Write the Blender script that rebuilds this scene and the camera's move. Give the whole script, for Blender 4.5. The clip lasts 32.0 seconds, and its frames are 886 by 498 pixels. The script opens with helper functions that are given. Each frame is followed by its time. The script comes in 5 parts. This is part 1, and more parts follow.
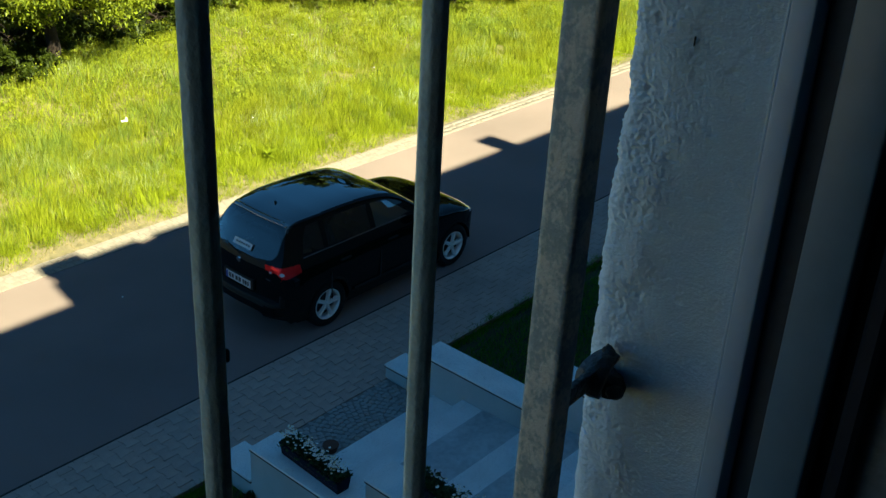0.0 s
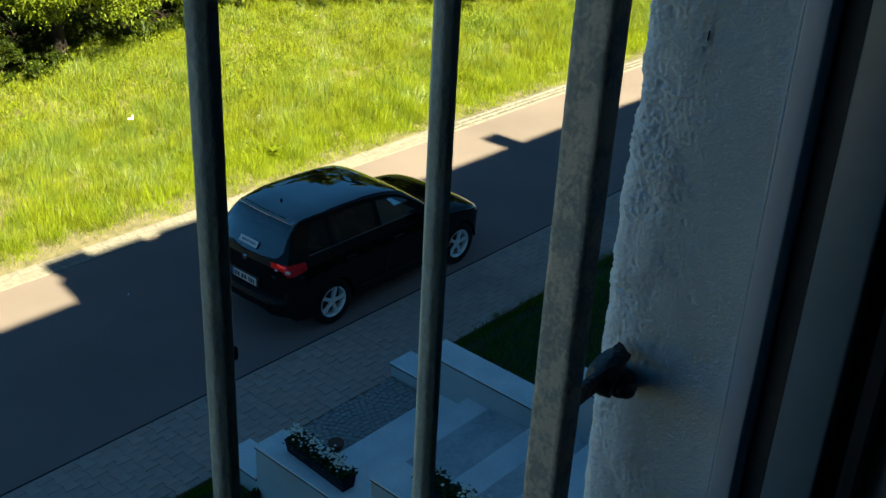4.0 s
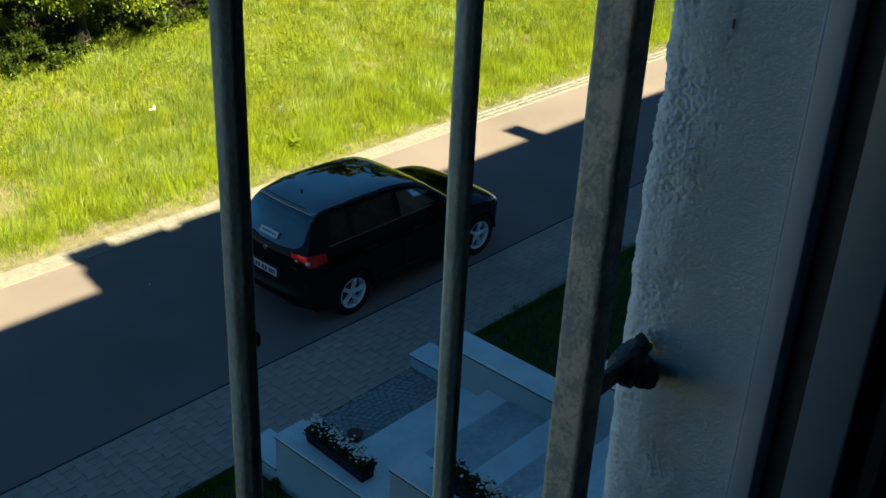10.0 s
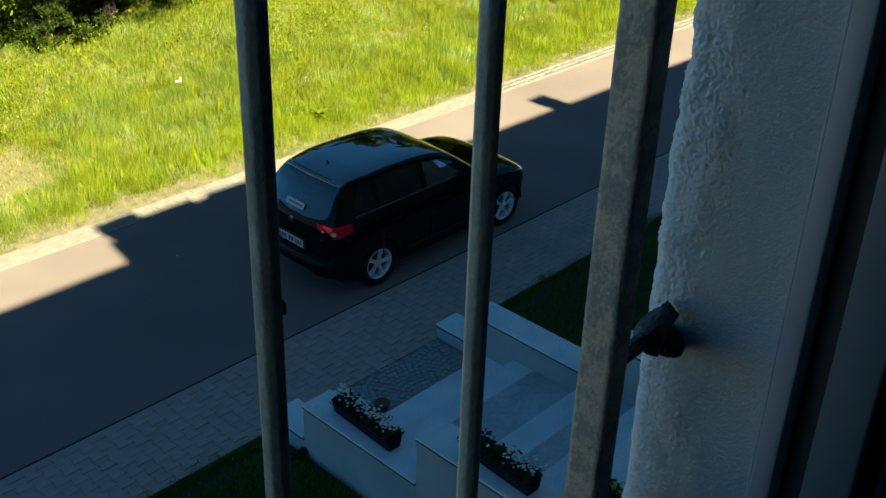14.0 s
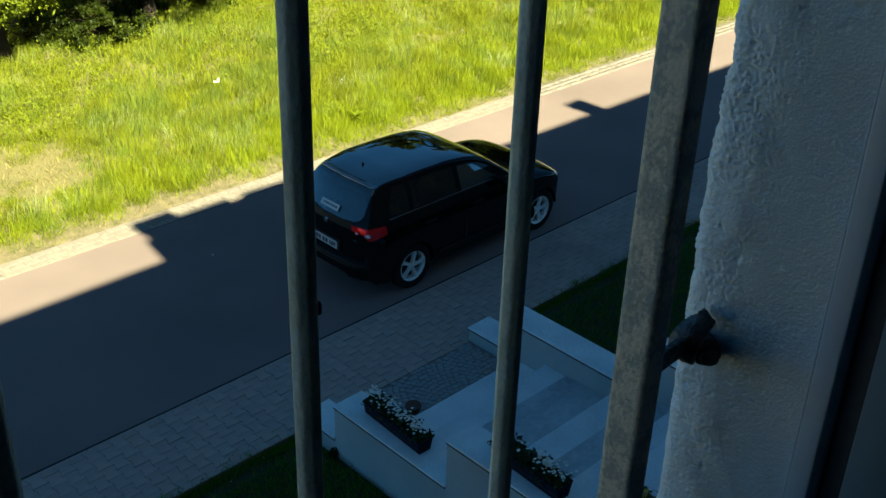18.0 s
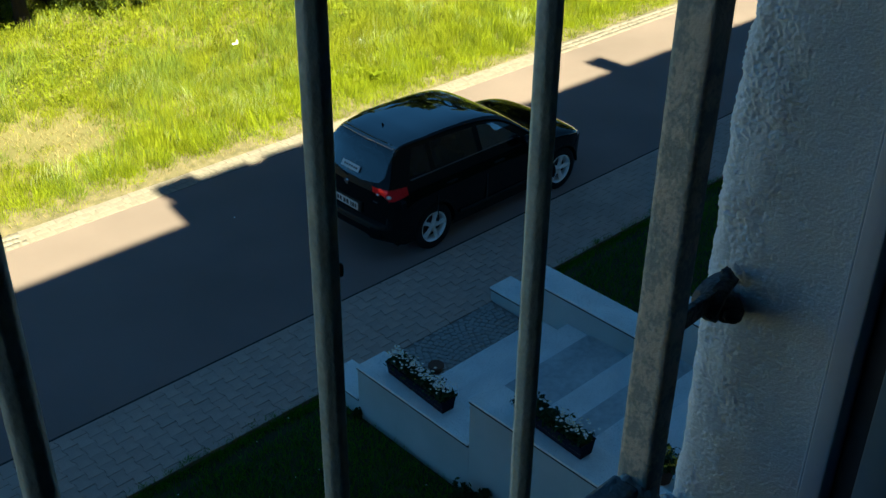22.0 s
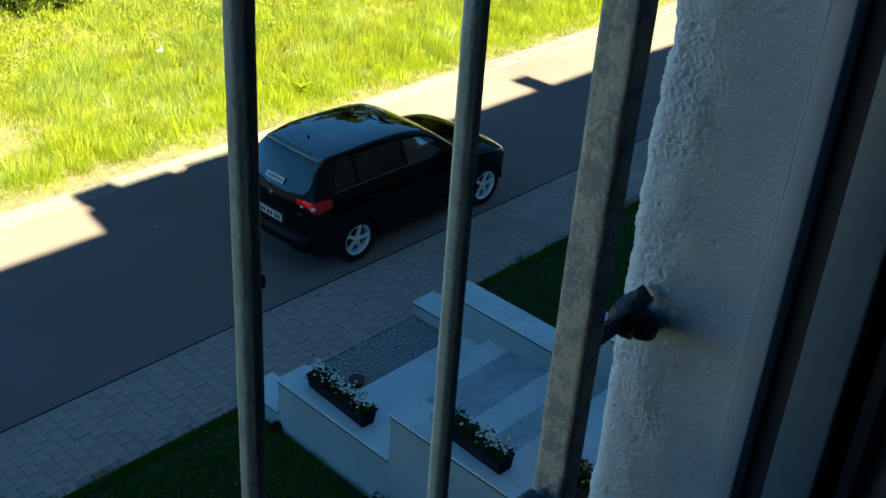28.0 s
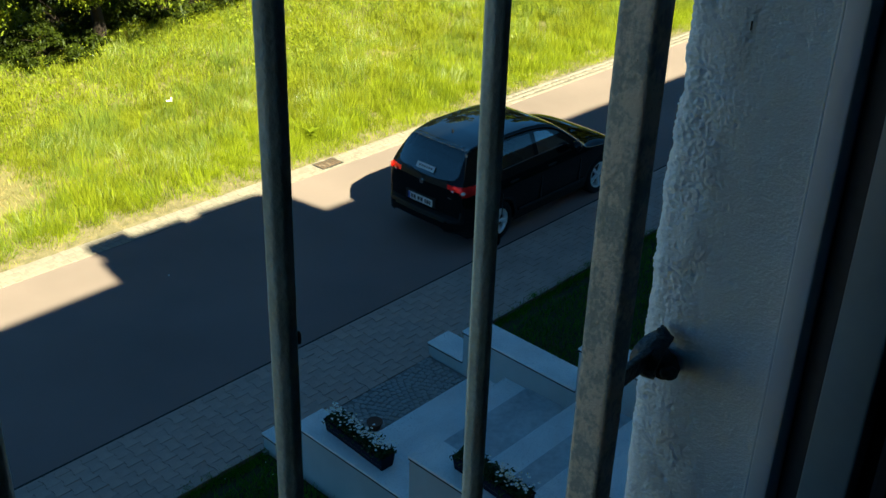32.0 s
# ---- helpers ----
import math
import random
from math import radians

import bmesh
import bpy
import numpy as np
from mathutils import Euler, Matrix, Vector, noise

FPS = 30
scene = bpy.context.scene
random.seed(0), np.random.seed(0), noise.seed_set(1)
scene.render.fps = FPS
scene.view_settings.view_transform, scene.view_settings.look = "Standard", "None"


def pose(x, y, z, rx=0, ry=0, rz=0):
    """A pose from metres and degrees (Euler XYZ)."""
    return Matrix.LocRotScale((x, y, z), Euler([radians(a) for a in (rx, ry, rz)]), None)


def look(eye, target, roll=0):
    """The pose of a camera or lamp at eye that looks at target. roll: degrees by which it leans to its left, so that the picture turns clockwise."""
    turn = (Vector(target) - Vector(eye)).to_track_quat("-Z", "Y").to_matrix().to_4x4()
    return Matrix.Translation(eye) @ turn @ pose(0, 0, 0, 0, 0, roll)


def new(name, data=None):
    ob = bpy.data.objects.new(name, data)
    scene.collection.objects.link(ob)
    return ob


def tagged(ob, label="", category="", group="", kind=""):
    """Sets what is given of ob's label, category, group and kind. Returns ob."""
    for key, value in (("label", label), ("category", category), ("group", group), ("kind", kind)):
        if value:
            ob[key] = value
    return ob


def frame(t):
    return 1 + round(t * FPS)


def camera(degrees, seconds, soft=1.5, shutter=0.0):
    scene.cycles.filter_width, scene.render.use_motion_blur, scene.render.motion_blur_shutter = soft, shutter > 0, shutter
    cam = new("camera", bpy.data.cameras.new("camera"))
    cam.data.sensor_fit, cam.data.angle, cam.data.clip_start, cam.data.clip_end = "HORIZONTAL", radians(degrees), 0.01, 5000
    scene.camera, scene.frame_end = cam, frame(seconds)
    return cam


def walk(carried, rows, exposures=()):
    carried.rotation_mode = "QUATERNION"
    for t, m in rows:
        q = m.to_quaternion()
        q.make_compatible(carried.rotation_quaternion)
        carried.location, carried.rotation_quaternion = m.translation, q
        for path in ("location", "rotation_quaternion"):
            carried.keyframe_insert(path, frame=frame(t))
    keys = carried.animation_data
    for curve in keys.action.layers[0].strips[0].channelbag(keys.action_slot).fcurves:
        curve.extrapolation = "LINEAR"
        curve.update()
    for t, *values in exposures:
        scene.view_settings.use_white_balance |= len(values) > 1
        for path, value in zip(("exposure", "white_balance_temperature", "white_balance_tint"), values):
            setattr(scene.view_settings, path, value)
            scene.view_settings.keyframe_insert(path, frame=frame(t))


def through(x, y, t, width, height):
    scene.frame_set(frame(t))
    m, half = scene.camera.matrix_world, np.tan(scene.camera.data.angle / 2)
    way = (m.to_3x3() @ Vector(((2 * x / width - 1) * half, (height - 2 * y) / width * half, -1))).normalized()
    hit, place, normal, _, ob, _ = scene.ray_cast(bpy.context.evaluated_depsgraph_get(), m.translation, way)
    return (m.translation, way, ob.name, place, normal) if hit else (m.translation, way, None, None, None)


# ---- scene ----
# ---- camera ----
cam = camera(44.03, 32.0, soft=1.45, shutter=0.3)
# seconds, x, y, z, yaw, pitch, roll
ROWS = [
    (0, -0.0015, -0.0062, 8.1489, -48.42, -27.03, -2.77),
    (0.5, 0.0013, -0.0026, 8.1457, -48.34, -27.10, -2.89),
    (1, 0.0023, -0.0001, 8.1444, -48.22, -26.84, -2.94),
    (1.5, 0.0021, -0.0004, 8.1445, -48.20, -26.90, -2.93),
    (2, 0.0026, 0.0005, 8.1444, -48.07, -26.90, -2.74),
    (2.5, 0.0024, 0.0003, 8.1441, -48.17, -26.98, -2.83),
    (3, 0.0014, -0.0003, 8.1444, -48.17, -27.15, -2.73),
    (3.5, 0.0018, -0.0001, 8.1447, -48.17, -27.17, -2.71),
    (5.5, 0.0011, -0.0003, 8.1441, -47.69, -27.08, -2.82),
    (6, 0.0013, -0.0002, 8.1436, -47.61, -27.17, -2.77),
    (6.5, 0.0010, -0.0002, 8.1438, -47.81, -27.27, -2.83),
    (7, 0.0002, -0.0006, 8.1440, -47.87, -27.35, -2.82),
    (7.5, 0.0003, -0.0005, 8.1443, -47.71, -27.30, -2.68),
    (8, 0.0001, -0.0003, 8.1442, -47.71, -27.25, -2.66),
    (8.5, 0.0010, 0.0004, 8.1432, -47.17, -27.22, -2.55),
    (9, 0.0012, 0.0006, 8.1426, -46.90, -27.52, -2.53),
    (9.5, 0.0008, 0.0001, 8.1425, -46.95, -27.55, -2.56),
    (10, 0.0010, 0.0006, 8.1427, -47.07, -27.63, -2.49),
    (10.5, 0.0012, 0.0005, 8.1421, -46.85, -28.09, -2.05),
    (11, 0.0007, 0.0004, 8.1425, -46.96, -27.99, -2.14),
    (11.5, 0.0008, 0.0002, 8.1423, -46.73, -27.95, -2.12),
    (12, 0.0007, 0.0001, 8.1425, -46.69, -27.96, -2.11),
    (12.5, 0.0013, 0.0009, 8.1416, -46.52, -27.95, -2.07),
    (13, 0.0012, 0.0008, 8.1416, -46.47, -28.05, -2.17),
    (13.5, 0.0014, 0.0012, 8.1412, -46.26, -28.09, -2.07),
    (14, 0.0012, 0.0002, 8.1415, -45.96, -29.20, -1.70),
    (14.5, 0.0019, 0.0008, 8.1406, -45.77, -29.49, -1.55),
    (16.5, 0.0009, 0.0001, 8.1415, -45.29, -29.46, -1.57),
    (17, 0.0015, 0.0026, 8.1401, -43.65, -28.09, -2.27),
    (17.5, 0.0009, 0.0016, 8.1407, -44.42, -28.94, -2.20),
    (18, 0.0013, 0.0019, 8.1405, -43.98, -29.09, -1.65),
    (18.5, 0.0024, 0.0034, 8.1395, -43.29, -29.33, -1.20),
    (19, 0.0017, 0.0025, 8.1406, -43.26, -29.50, -1.20),
    (19.5, 0.0023, 0.0029, 8.1400, -43.20, -29.66, -1.00),
    (20, 0.0025, 0.0030, 8.1396, -43.11, -29.63, -1.24),
    (20.5, 0.0022, 0.0030, 8.1399, -43.04, -29.74, -1.16),
    (21, 0.0019, 0.0026, 8.1400, -43.14, -30.02, -1.03),
    (21.5, 0.0020, 0.0028, 8.1401, -43.21, -30.75, -0.71),
    (22, 0.0021, 0.0028, 8.1400, -43.32, -31.18, -0.58),
    (22.5, 0.0017, 0.0026, 8.1398, -43.28, -31.86, -0.27),
    (23, 0.0017, 0.0026, 8.1397, -44.15, -32.10, -1.01),
    (23.5, -0.0022, -0.0027, 8.1444, -47.57, -31.33, -3.85),
    (24, -0.0022, -0.0024, 8.1441, -46.80, -30.58, -3.72),
    (24.5, -0.0004, -0.0006, 8.1424, -46.55, -30.56, -3.74),
    (25, -0.0051, -0.0059, 8.1463, -46.47, -30.79, -3.73),
    (25.5, -0.0024, -0.0028, 8.1439, -46.71, -30.87, -3.69),
    (27.5, -0.0022, -0.0027, 8.1442, -46.27, -30.39, -3.62),
    (28, -0.0022, -0.0028, 8.1443, -46.16, -30.33, -3.60),
    (28.5, -0.0077, -0.0081, 8.1488, -46.59, -29.10, -4.36),
    (29, -0.0150, -0.0060, 8.1623, -48.01, -26.47, -1.69),
    (29.5, -0.0165, -0.0064, 8.1610, -46.73, -27.64, -1.25),
    (30, -0.0089, -0.0029, 8.1540, -46.39, -27.86, -1.50),
    (30.5, -0.0112, -0.0039, 8.1543, -46.50, -27.79, -1.84),
    (31, -0.0123, -0.0043, 8.1550, -46.45, -27.86, -1.81),
    (31.5, -0.0109, -0.0037, 8.1541, -46.40, -27.94, -1.74),
    (32, -0.0160, -0.0056, 8.1576, -46.52, -28.26, -1.65),
]
EXPOSURES = [(t, e, 6000, -26) for t, e in ((0.0, 2.42), (3.0, 2.38), (6.0, 2.36), (9.0, 2.30), (17.0, 2.34), (22.8, 2.36), (23.7, 2.60), (24.4, 2.87), (28.3, 2.90), (29.0, 2.76), (30.0, 2.50), (32.0, 2.40))]
walk(cam, [(t, pose(x, y, z, 90 + pitch, roll, yaw)) for t, x, y, z, yaw, pitch, roll in ROWS], EXPOSURES)

# ---- light ----
SUN_EL, SUN_AZ = 42.0, 189.1
world = bpy.data.worlds.new("sky")
scene.world = world
world.use_nodes = True
wn = world.node_tree
sky = wn.nodes.new("ShaderNodeTexSky")
sky.sky_type, sky.sun_disc = "NISHITA", False
sky.sun_elevation, sky.sun_rotation = radians(SUN_EL), radians(SUN_AZ)
sky.air_density, sky.dust_density, sky.ozone_density = 0.27, 0.05, 10.0
wn.nodes["Background"].inputs["Strength"].default_value = 0.0555
haze = wn.nodes.new("ShaderNodeMixRGB")
haze.blend_type = "MULTIPLY"
haze.inputs["Fac"].default_value = 1.0
haze.inputs["Color2"].default_value = (0.96, 1.0, 0.89, 1)
wn.links.new(sky.outputs[0], haze.inputs["Color1"])
wn.links.new(haze.outputs[0], wn.nodes["Background"].inputs["Color"])
sun = new("sun", bpy.data.lights.new("sun", "SUN"))
sun.data.energy, sun.data.angle, sun.data.color = 4.05, radians(0.53), (1.0, 0.815, 0.62)
sun_from = Vector((math.sin(radians(SUN_AZ)) * math.cos(radians(SUN_EL)), math.cos(radians(SUN_AZ)) * math.cos(radians(SUN_EL)), math.sin(radians(SUN_EL))))
sun.matrix_world = look(sun_from * 60, (0, 0, 0))


# ---- materials ----
def mat(name, a, b=None, *, coat_ior=1.48, rough=0.7, metal=0.0, big=1.5, fine=60.0, bump=0.2, spots=None, spot_amount=0.0, spec=0.5, per_piece=0.0, coat=0.0, island=0.0, stretch=1.0, lo=0.55, hi=1.05):
    """A surface from colour a to colour b, mixed by a large and a fine noise, with a fine relief."""
    m = bpy.data.materials.new(name)
    m.use_nodes = True
    n, l = m.node_tree.nodes, m.node_tree.links
    p = n["Principled BSDF"]
    b = b or tuple(c * 0.7 for c in a)
    tc = n.new("ShaderNodeTexCoord")

    def tex(scale, detail):
        t = n.new("ShaderNodeTexNoise")
        t.inputs["Scale"].default_value, t.inputs["Detail"].default_value = scale, detail
        if stretch == 1.0:
            l.new(tc.outputs["Object"], t.inputs["Vector"])
        else:
            mp = n.new("ShaderNodeMapping")
            mp.inputs["Scale"].default_value = (1, 1, stretch)
            l.new(tc.outputs["Object"], mp.inputs["Vector"])
            l.new(mp.outputs["Vector"], t.inputs["Vector"])
        return t

    t1, t2 = tex(big, 5), tex(fine, 3)
    add = n.new("ShaderNodeMath")
    add.operation = "ADD"
    half = n.new("ShaderNodeMath")
    half.operation = "MULTIPLY"
    half.inputs[1].default_value = 0.6
    l.new(t2.outputs["Fac"], half.inputs[0])
    l.new(t1.outputs["Fac"], add.inputs[0])
    l.new(half.outputs[0], add.inputs[1])
    last = add.outputs[0]
    for source, amount in (("piece", per_piece), ("island", island)):
        if amount:
            inf = n.new("ShaderNodeObjectInfo" if source == "piece" else "ShaderNodeNewGeometry")
            mul = n.new("ShaderNodeMath")
            mul.operation = "MULTIPLY_ADD"
            mul.inputs[1].default_value = amount
            l.new(inf.outputs["Random" if source == "piece" else "Random Per Island"], mul.inputs[0])
            l.new(last, mul.inputs[2])
            sub_ = n.new("ShaderNodeMath")
            sub_.operation = "SUBTRACT"
            sub_.inputs[1].default_value = amount * 0.5
            l.new(mul.outputs[0], sub_.inputs[0])
            last = sub_.outputs[0]
    ramp = n.new("ShaderNodeValToRGB")
    ramp.color_ramp.elements[0].position, ramp.color_ramp.elements[1].position = lo, hi
    ramp.color_ramp.elements[0].color, ramp.color_ramp.elements[1].color = (*b, 1), (*a, 1)
    l.new(last, ramp.inputs["Fac"])
    col = ramp.outputs["Color"]
    if spots:
        t3 = tex(fine * 2.2, 2)
        r3 = n.new("ShaderNodeValToRGB")
        r3.color_ramp.elements[0].position, r3.color_ramp.elements[1].position = 0.62 - spot_amount * 0.2, 0.70 - spot_amount * 0.2
        l.new(t3.outputs["Fac"], r3.inputs["Fac"])
        mix = n.new("ShaderNodeMixRGB")
        mix.inputs["Color2"].default_value = (*spots, 1)
        l.new(r3.outputs["Color"], mix.inputs["Fac"])
        l.new(col, mix.inputs["Color1"])
        col = mix.outputs["Color"]
    l.new(col, p.inputs["Base Color"])
    p.inputs["Roughness"].default_value, p.inputs["Metallic"].default_value = rough, metal
    p.inputs["Specular IOR Level"].default_value = spec
    p.inputs["Coat Weight"].default_value, p.inputs["Coat Roughness"].default_value = coat, 0.03
    p.inputs["Coat IOR"].default_value = coat_ior
    if bump:
        bp = n.new("ShaderNodeBump")
        bp.inputs["Strength"].default_value, bp.inputs["Distance"].default_value = bump, 0.01
        l.new(t2.outputs["Fac"], bp.inputs["Height"])
        l.new(bp.outputs["Normal"], p.inputs["Normal"])
    return m


def leaf_mat(name, a, b, gloss=0.45, through=0.35, amount=1.0, patches=0.55):
    """Foliage: two tones from leaf to leaf, with light shining through."""
    m = bpy.data.materials.new(name)
    m.use_nodes = True
    n, l = m.node_tree.nodes, m.node_tree.links
    p, out = n["Principled BSDF"], n["Material Output"]
    geo, tc, tx = n.new("ShaderNodeNewGeometry"), n.new("ShaderNodeTexCoord"), n.new("ShaderNodeTexNoise")
    tx.inputs["Scale"].default_value, tx.inputs["Detail"].default_value = patches, 4
    l.new(tc.outputs["Object"], tx.inputs["Vector"])
    add = n.new("ShaderNodeMath")
    add.operation = "MULTIPLY_ADD"
    add.inputs[1].default_value = amount
    l.new(geo.outputs["Random Per Island"], add.inputs[0])
    l.new(tx.outputs["Fac"], add.inputs[2])
    ramp = n.new("ShaderNodeValToRGB")
    ramp.color_ramp.elements[0].position, ramp.color_ramp.elements[1].position = 0.46, 0.24 + amount
    ramp.color_ramp.elements[0].color, ramp.color_ramp.elements[1].color = (*b, 1), (*a, 1)
    l.new(add.outputs[0], ramp.inputs["Fac"])
    l.new(ramp.outputs["Color"], p.inputs["Base Color"])
    p.inputs["Roughness"].default_value, p.inputs["Specular IOR Level"].default_value = gloss, 0.2
    tr, mx = n.new("ShaderNodeBsdfTranslucent"), n.new("ShaderNodeMixShader")
    l.new(ramp.outputs["Color"], tr.inputs["Color"])
    mx.inputs["Fac"].default_value = through
    l.new(p.outputs[0], mx.inputs[1])
    l.new(tr.outputs[0], mx.inputs[2])
    l.new(mx.outputs[0], out.inputs["Surface"])
    return m


def glass_mat(name, tint, ior=1.62):
    m = bpy.data.materials.new(name)
    m.use_nodes = True
    n, l = m.node_tree.nodes, m.node_tree.links
    tr, gl, fr, mx = n.new("ShaderNodeBsdfTransparent"), n.new("ShaderNodeBsdfGlossy"), n.new("ShaderNodeFresnel"), n.new("ShaderNodeMixShader")
    tr.inputs["Color"].default_value = (*tint, 1)
    gl.inputs["Roughness"].default_value = 0.015
    fr.inputs["IOR"].default_value = ior
    l.new(fr.outputs[0], mx.inputs["Fac"])
    l.new(tr.outputs[0], mx.inputs[1])
    l.new(gl.outputs[0], mx.inputs[2])
    l.new(mx.outputs[0], n["Material Output"].inputs["Surface"])
    return m


ASPHALT = mat("asphalt", (0.256, 0.180, 0.160), (0.190, 0.134, 0.119), rough=0.9, big=0.5, fine=110, bump=0.35, spots=(0.28, 0.24, 0.22), spot_amount=0.1)
GUTTER = mat("gutter_stone", (0.325, 0.260, 0.208), (0.235, 0.188, 0.155), rough=0.9, fine=70, bump=0.3, per_piece=0.22, island=0.2)
PAVER = mat("paver", (0.485, 0.367, 0.305), (0.365, 0.278, 0.232), rough=0.9, big=2.0, fine=90, bump=0.3, per_piece=0.16)
JOINT = mat("joint_sand", (0.25, 0.19, 0.15), (0.17, 0.13, 0.104), rough=0.95, fine=80)
SANDED = mat("sanded_gutter_joint", (0.27, 0.215, 0.170), (0.20, 0.16, 0.13), rough=0.95, fine=90)
SEAM = mat("dark_joint", (0.035, 0.032, 0.028), (0.02, 0.018, 0.016), rough=0.95, big=4, fine=60)
COBBLE = mat("cobble", (0.38, 0.355, 0.335), (0.29, 0.272, 0.258), rough=0.8, fine=60, bump=0.35, per_piece=0.26)
GRANITE = mat("granite", (0.90, 0.88, 0.86), (0.72, 0.71, 0.70), rough=0.55, big=3, fine=55, bump=0.08, spots=(0.34, 0.34, 0.35), spot_amount=0.1)
TREAD = mat("pale_granite_tread", (0.86, 0.86, 0.86), (0.66, 0.67, 0.68), rough=0.6, big=2.2, fine=60, bump=0.06, spots=(0.3, 0.3, 0.31), spot_amount=0.05)
TREAD_DARK = mat("grey_veined_stone", (0.58, 0.59, 0.60), (0.36, 0.37, 0.39), rough=0.55, big=3.0, fine=14, bump=0.05)
BED = mat("cobble_joint", (0.28, 0.26, 0.24), (0.20, 0.185, 0.17), rough=0.95, fine=80)
RENDER_WHITE = mat("house_wall_render", (0.27, 0.265, 0.25), (0.20, 0.195, 0.185), rough=0.85, big=1.2, fine=130, bump=0.25)
WALL_GREY = mat("grey_white_wall_render", (0.43, 0.45, 0.45), (0.32, 0.335, 0.335), rough=0.85, big=1.6, fine=110, bump=0.25)
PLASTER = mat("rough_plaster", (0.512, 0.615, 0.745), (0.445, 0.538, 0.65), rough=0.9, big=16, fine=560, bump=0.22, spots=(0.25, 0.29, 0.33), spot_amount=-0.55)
SOIL = mat("meadow_soil", (0.22, 0.178, 0.072), (0.12, 0.105, 0.030), rough=0.95, big=0.6, fine=25, bump=0.5)
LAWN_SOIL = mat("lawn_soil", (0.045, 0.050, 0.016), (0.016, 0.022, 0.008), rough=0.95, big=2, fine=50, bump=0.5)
VERGE = mat("dry_verge", (0.263, 0.200, 0.110), (0.105, 0.089, 0.037), rough=0.95, big=5, fine=38, bump=0.9)
STEEL = mat("weathered_bar", (0.39, 0.475, 0.49), (0.24, 0.30, 0.31), rough=0.75, metal=0.0, big=70, fine=340, bump=0.18, spots=(0.40, 0.38, 0.33), spot_amount=-0.2, stretch=0.8)
MORTAR = mat("grey_mortar", (0.44, 0.53, 0.60), (0.27, 0.33, 0.38), rough=0.95, big=40, fine=260, bump=0.5)
POST = mat("weathered_zinc_post", (0.425, 0.415, 0.385), (0.225, 0.265, 0.277), rough=0.7, metal=0.0, big=58, fine=300, bump=0.2, stretch=0.8, lo=0.72, hi=0.88, spots=(0.10, 0.11, 0.12), spot_amount=-0.50)
IRON = mat("dark_iron", (0.045, 0.047, 0.05), (0.02, 0.02, 0.022), rough=0.5, metal=0.4, big=20, fine=200, bump=0.4)
# darker copy of the white frame plastic; shade is put into its colour
PVC = mat("shade_toned_window_plastic", (0.135, 0.195, 0.265), (0.11, 0.16, 0.22), rough=0.35, big=2, fine=60, bump=0.02)
# strip inside the opening: the room's dimness is put into this colour
UNLIT_BLUE = mat("unlit_blue_grey_lining", (0.020, 0.024, 0.034), (0.013, 0.016, 0.024), rough=0.6, big=6, fine=60, bump=0.05, spec=0.15)
PVC_LIP = mat("white_window_plastic", (0.37, 0.46, 0.60), (0.335, 0.415, 0.55), rough=0.45, big=2, fine=60, bump=0.02)
SEAL = mat("grey_seal", (0.040, 0.048, 0.062), (0.026, 0.032, 0.043), rough=0.7, fine=120, bump=0.1)
RUBBER = mat("black_rubber", (0.025, 0.025, 0.025), (0.015, 0.015, 0.015), rough=0.7, fine=120, bump=0.1)
SHEET = mat("grey_sill_sheet", (0.09, 0.095, 0.105), (0.05, 0.055, 0.06), rough=0.5, metal=0.3, big=5, fine=90, bump=0.08)
# unseen room: its size and grey-blue tone are picked to set the bounce light
INNER = mat("room_paint", (0.20, 0.25, 0.29), (0.17, 0.215, 0.25), rough=0.9, fine=150, bump=0.05)
# near-black: the missing light on the room side is put into the colour
UNLIT = mat("unlit_room_side_black", (0.008, 0.007, 0.008), (0.004, 0.004, 0.005), rough=0.7, big=6, fine=60, bump=0.05, spec=0.06)
WOOD = mat("room_floor_wood", (0.20, 0.22, 0.25), (0.15, 0.17, 0.19), rough=0.6, big=4, fine=40)
ROOF = mat("roof_tiles", (0.22, 0.09, 0.06), (0.14, 0.06, 0.045), rough=0.8, fine=30)
PAINT = mat("black_car_paint", (0.004, 0.004, 0.0045), (0.003, 0.003, 0.0035), rough=0.3, big=0.8, fine=400, bump=0.0, coat=0.62, spec=0.0)
# car paint with coat IOR raised to boost the roof's sky reflection
ROOF_SHEEN = mat("boosted_sheen_roof_paint", (0.006, 0.007, 0.008), (0.004, 0.005, 0.006), rough=0.2, big=0.8, fine=400, bump=0.0, coat=1.0, spec=0.0, coat_ior=3.9)
TRIM = mat("black_plastic_trim", (0.010, 0.010, 0.010), (0.006, 0.006, 0.006), rough=0.6, fine=300, bump=0.05, spec=0.2)
SATIN = mat("satin_trim", (0.10, 0.10, 0.105), (0.07, 0.07, 0.075), rough=0.35, metal=0.3, bump=0.0)
TYRE = mat("tyre_rubber", (0.014, 0.014, 0.014), (0.008, 0.008, 0.008), rough=0.85, fine=100, bump=0.2, spec=0.2)
ALLOY = mat("silver_alloy", (0.88, 0.88, 0.88), (0.76, 0.76, 0.76), rough=0.32, metal=0.25, fine=150, bump=0.0)
CHROME = mat("chrome", (0.7, 0.7, 0.7), (0.6, 0.6, 0.6), rough=0.12, metal=1.0, bump=0.0)
RED = mat("red_lamp_lens", (0.98, 0.020, 0.028), (0.85, 0.014, 0.020), rough=0.28, metal=0.65, fine=60, bump=0.05, coat=0.2)
CLEAR = mat("clear_lamp_lens", (0.92, 0.76, 0.74), (0.80, 0.62, 0.60), rough=0.12, fine=60, bump=0.05, coat=0.8)
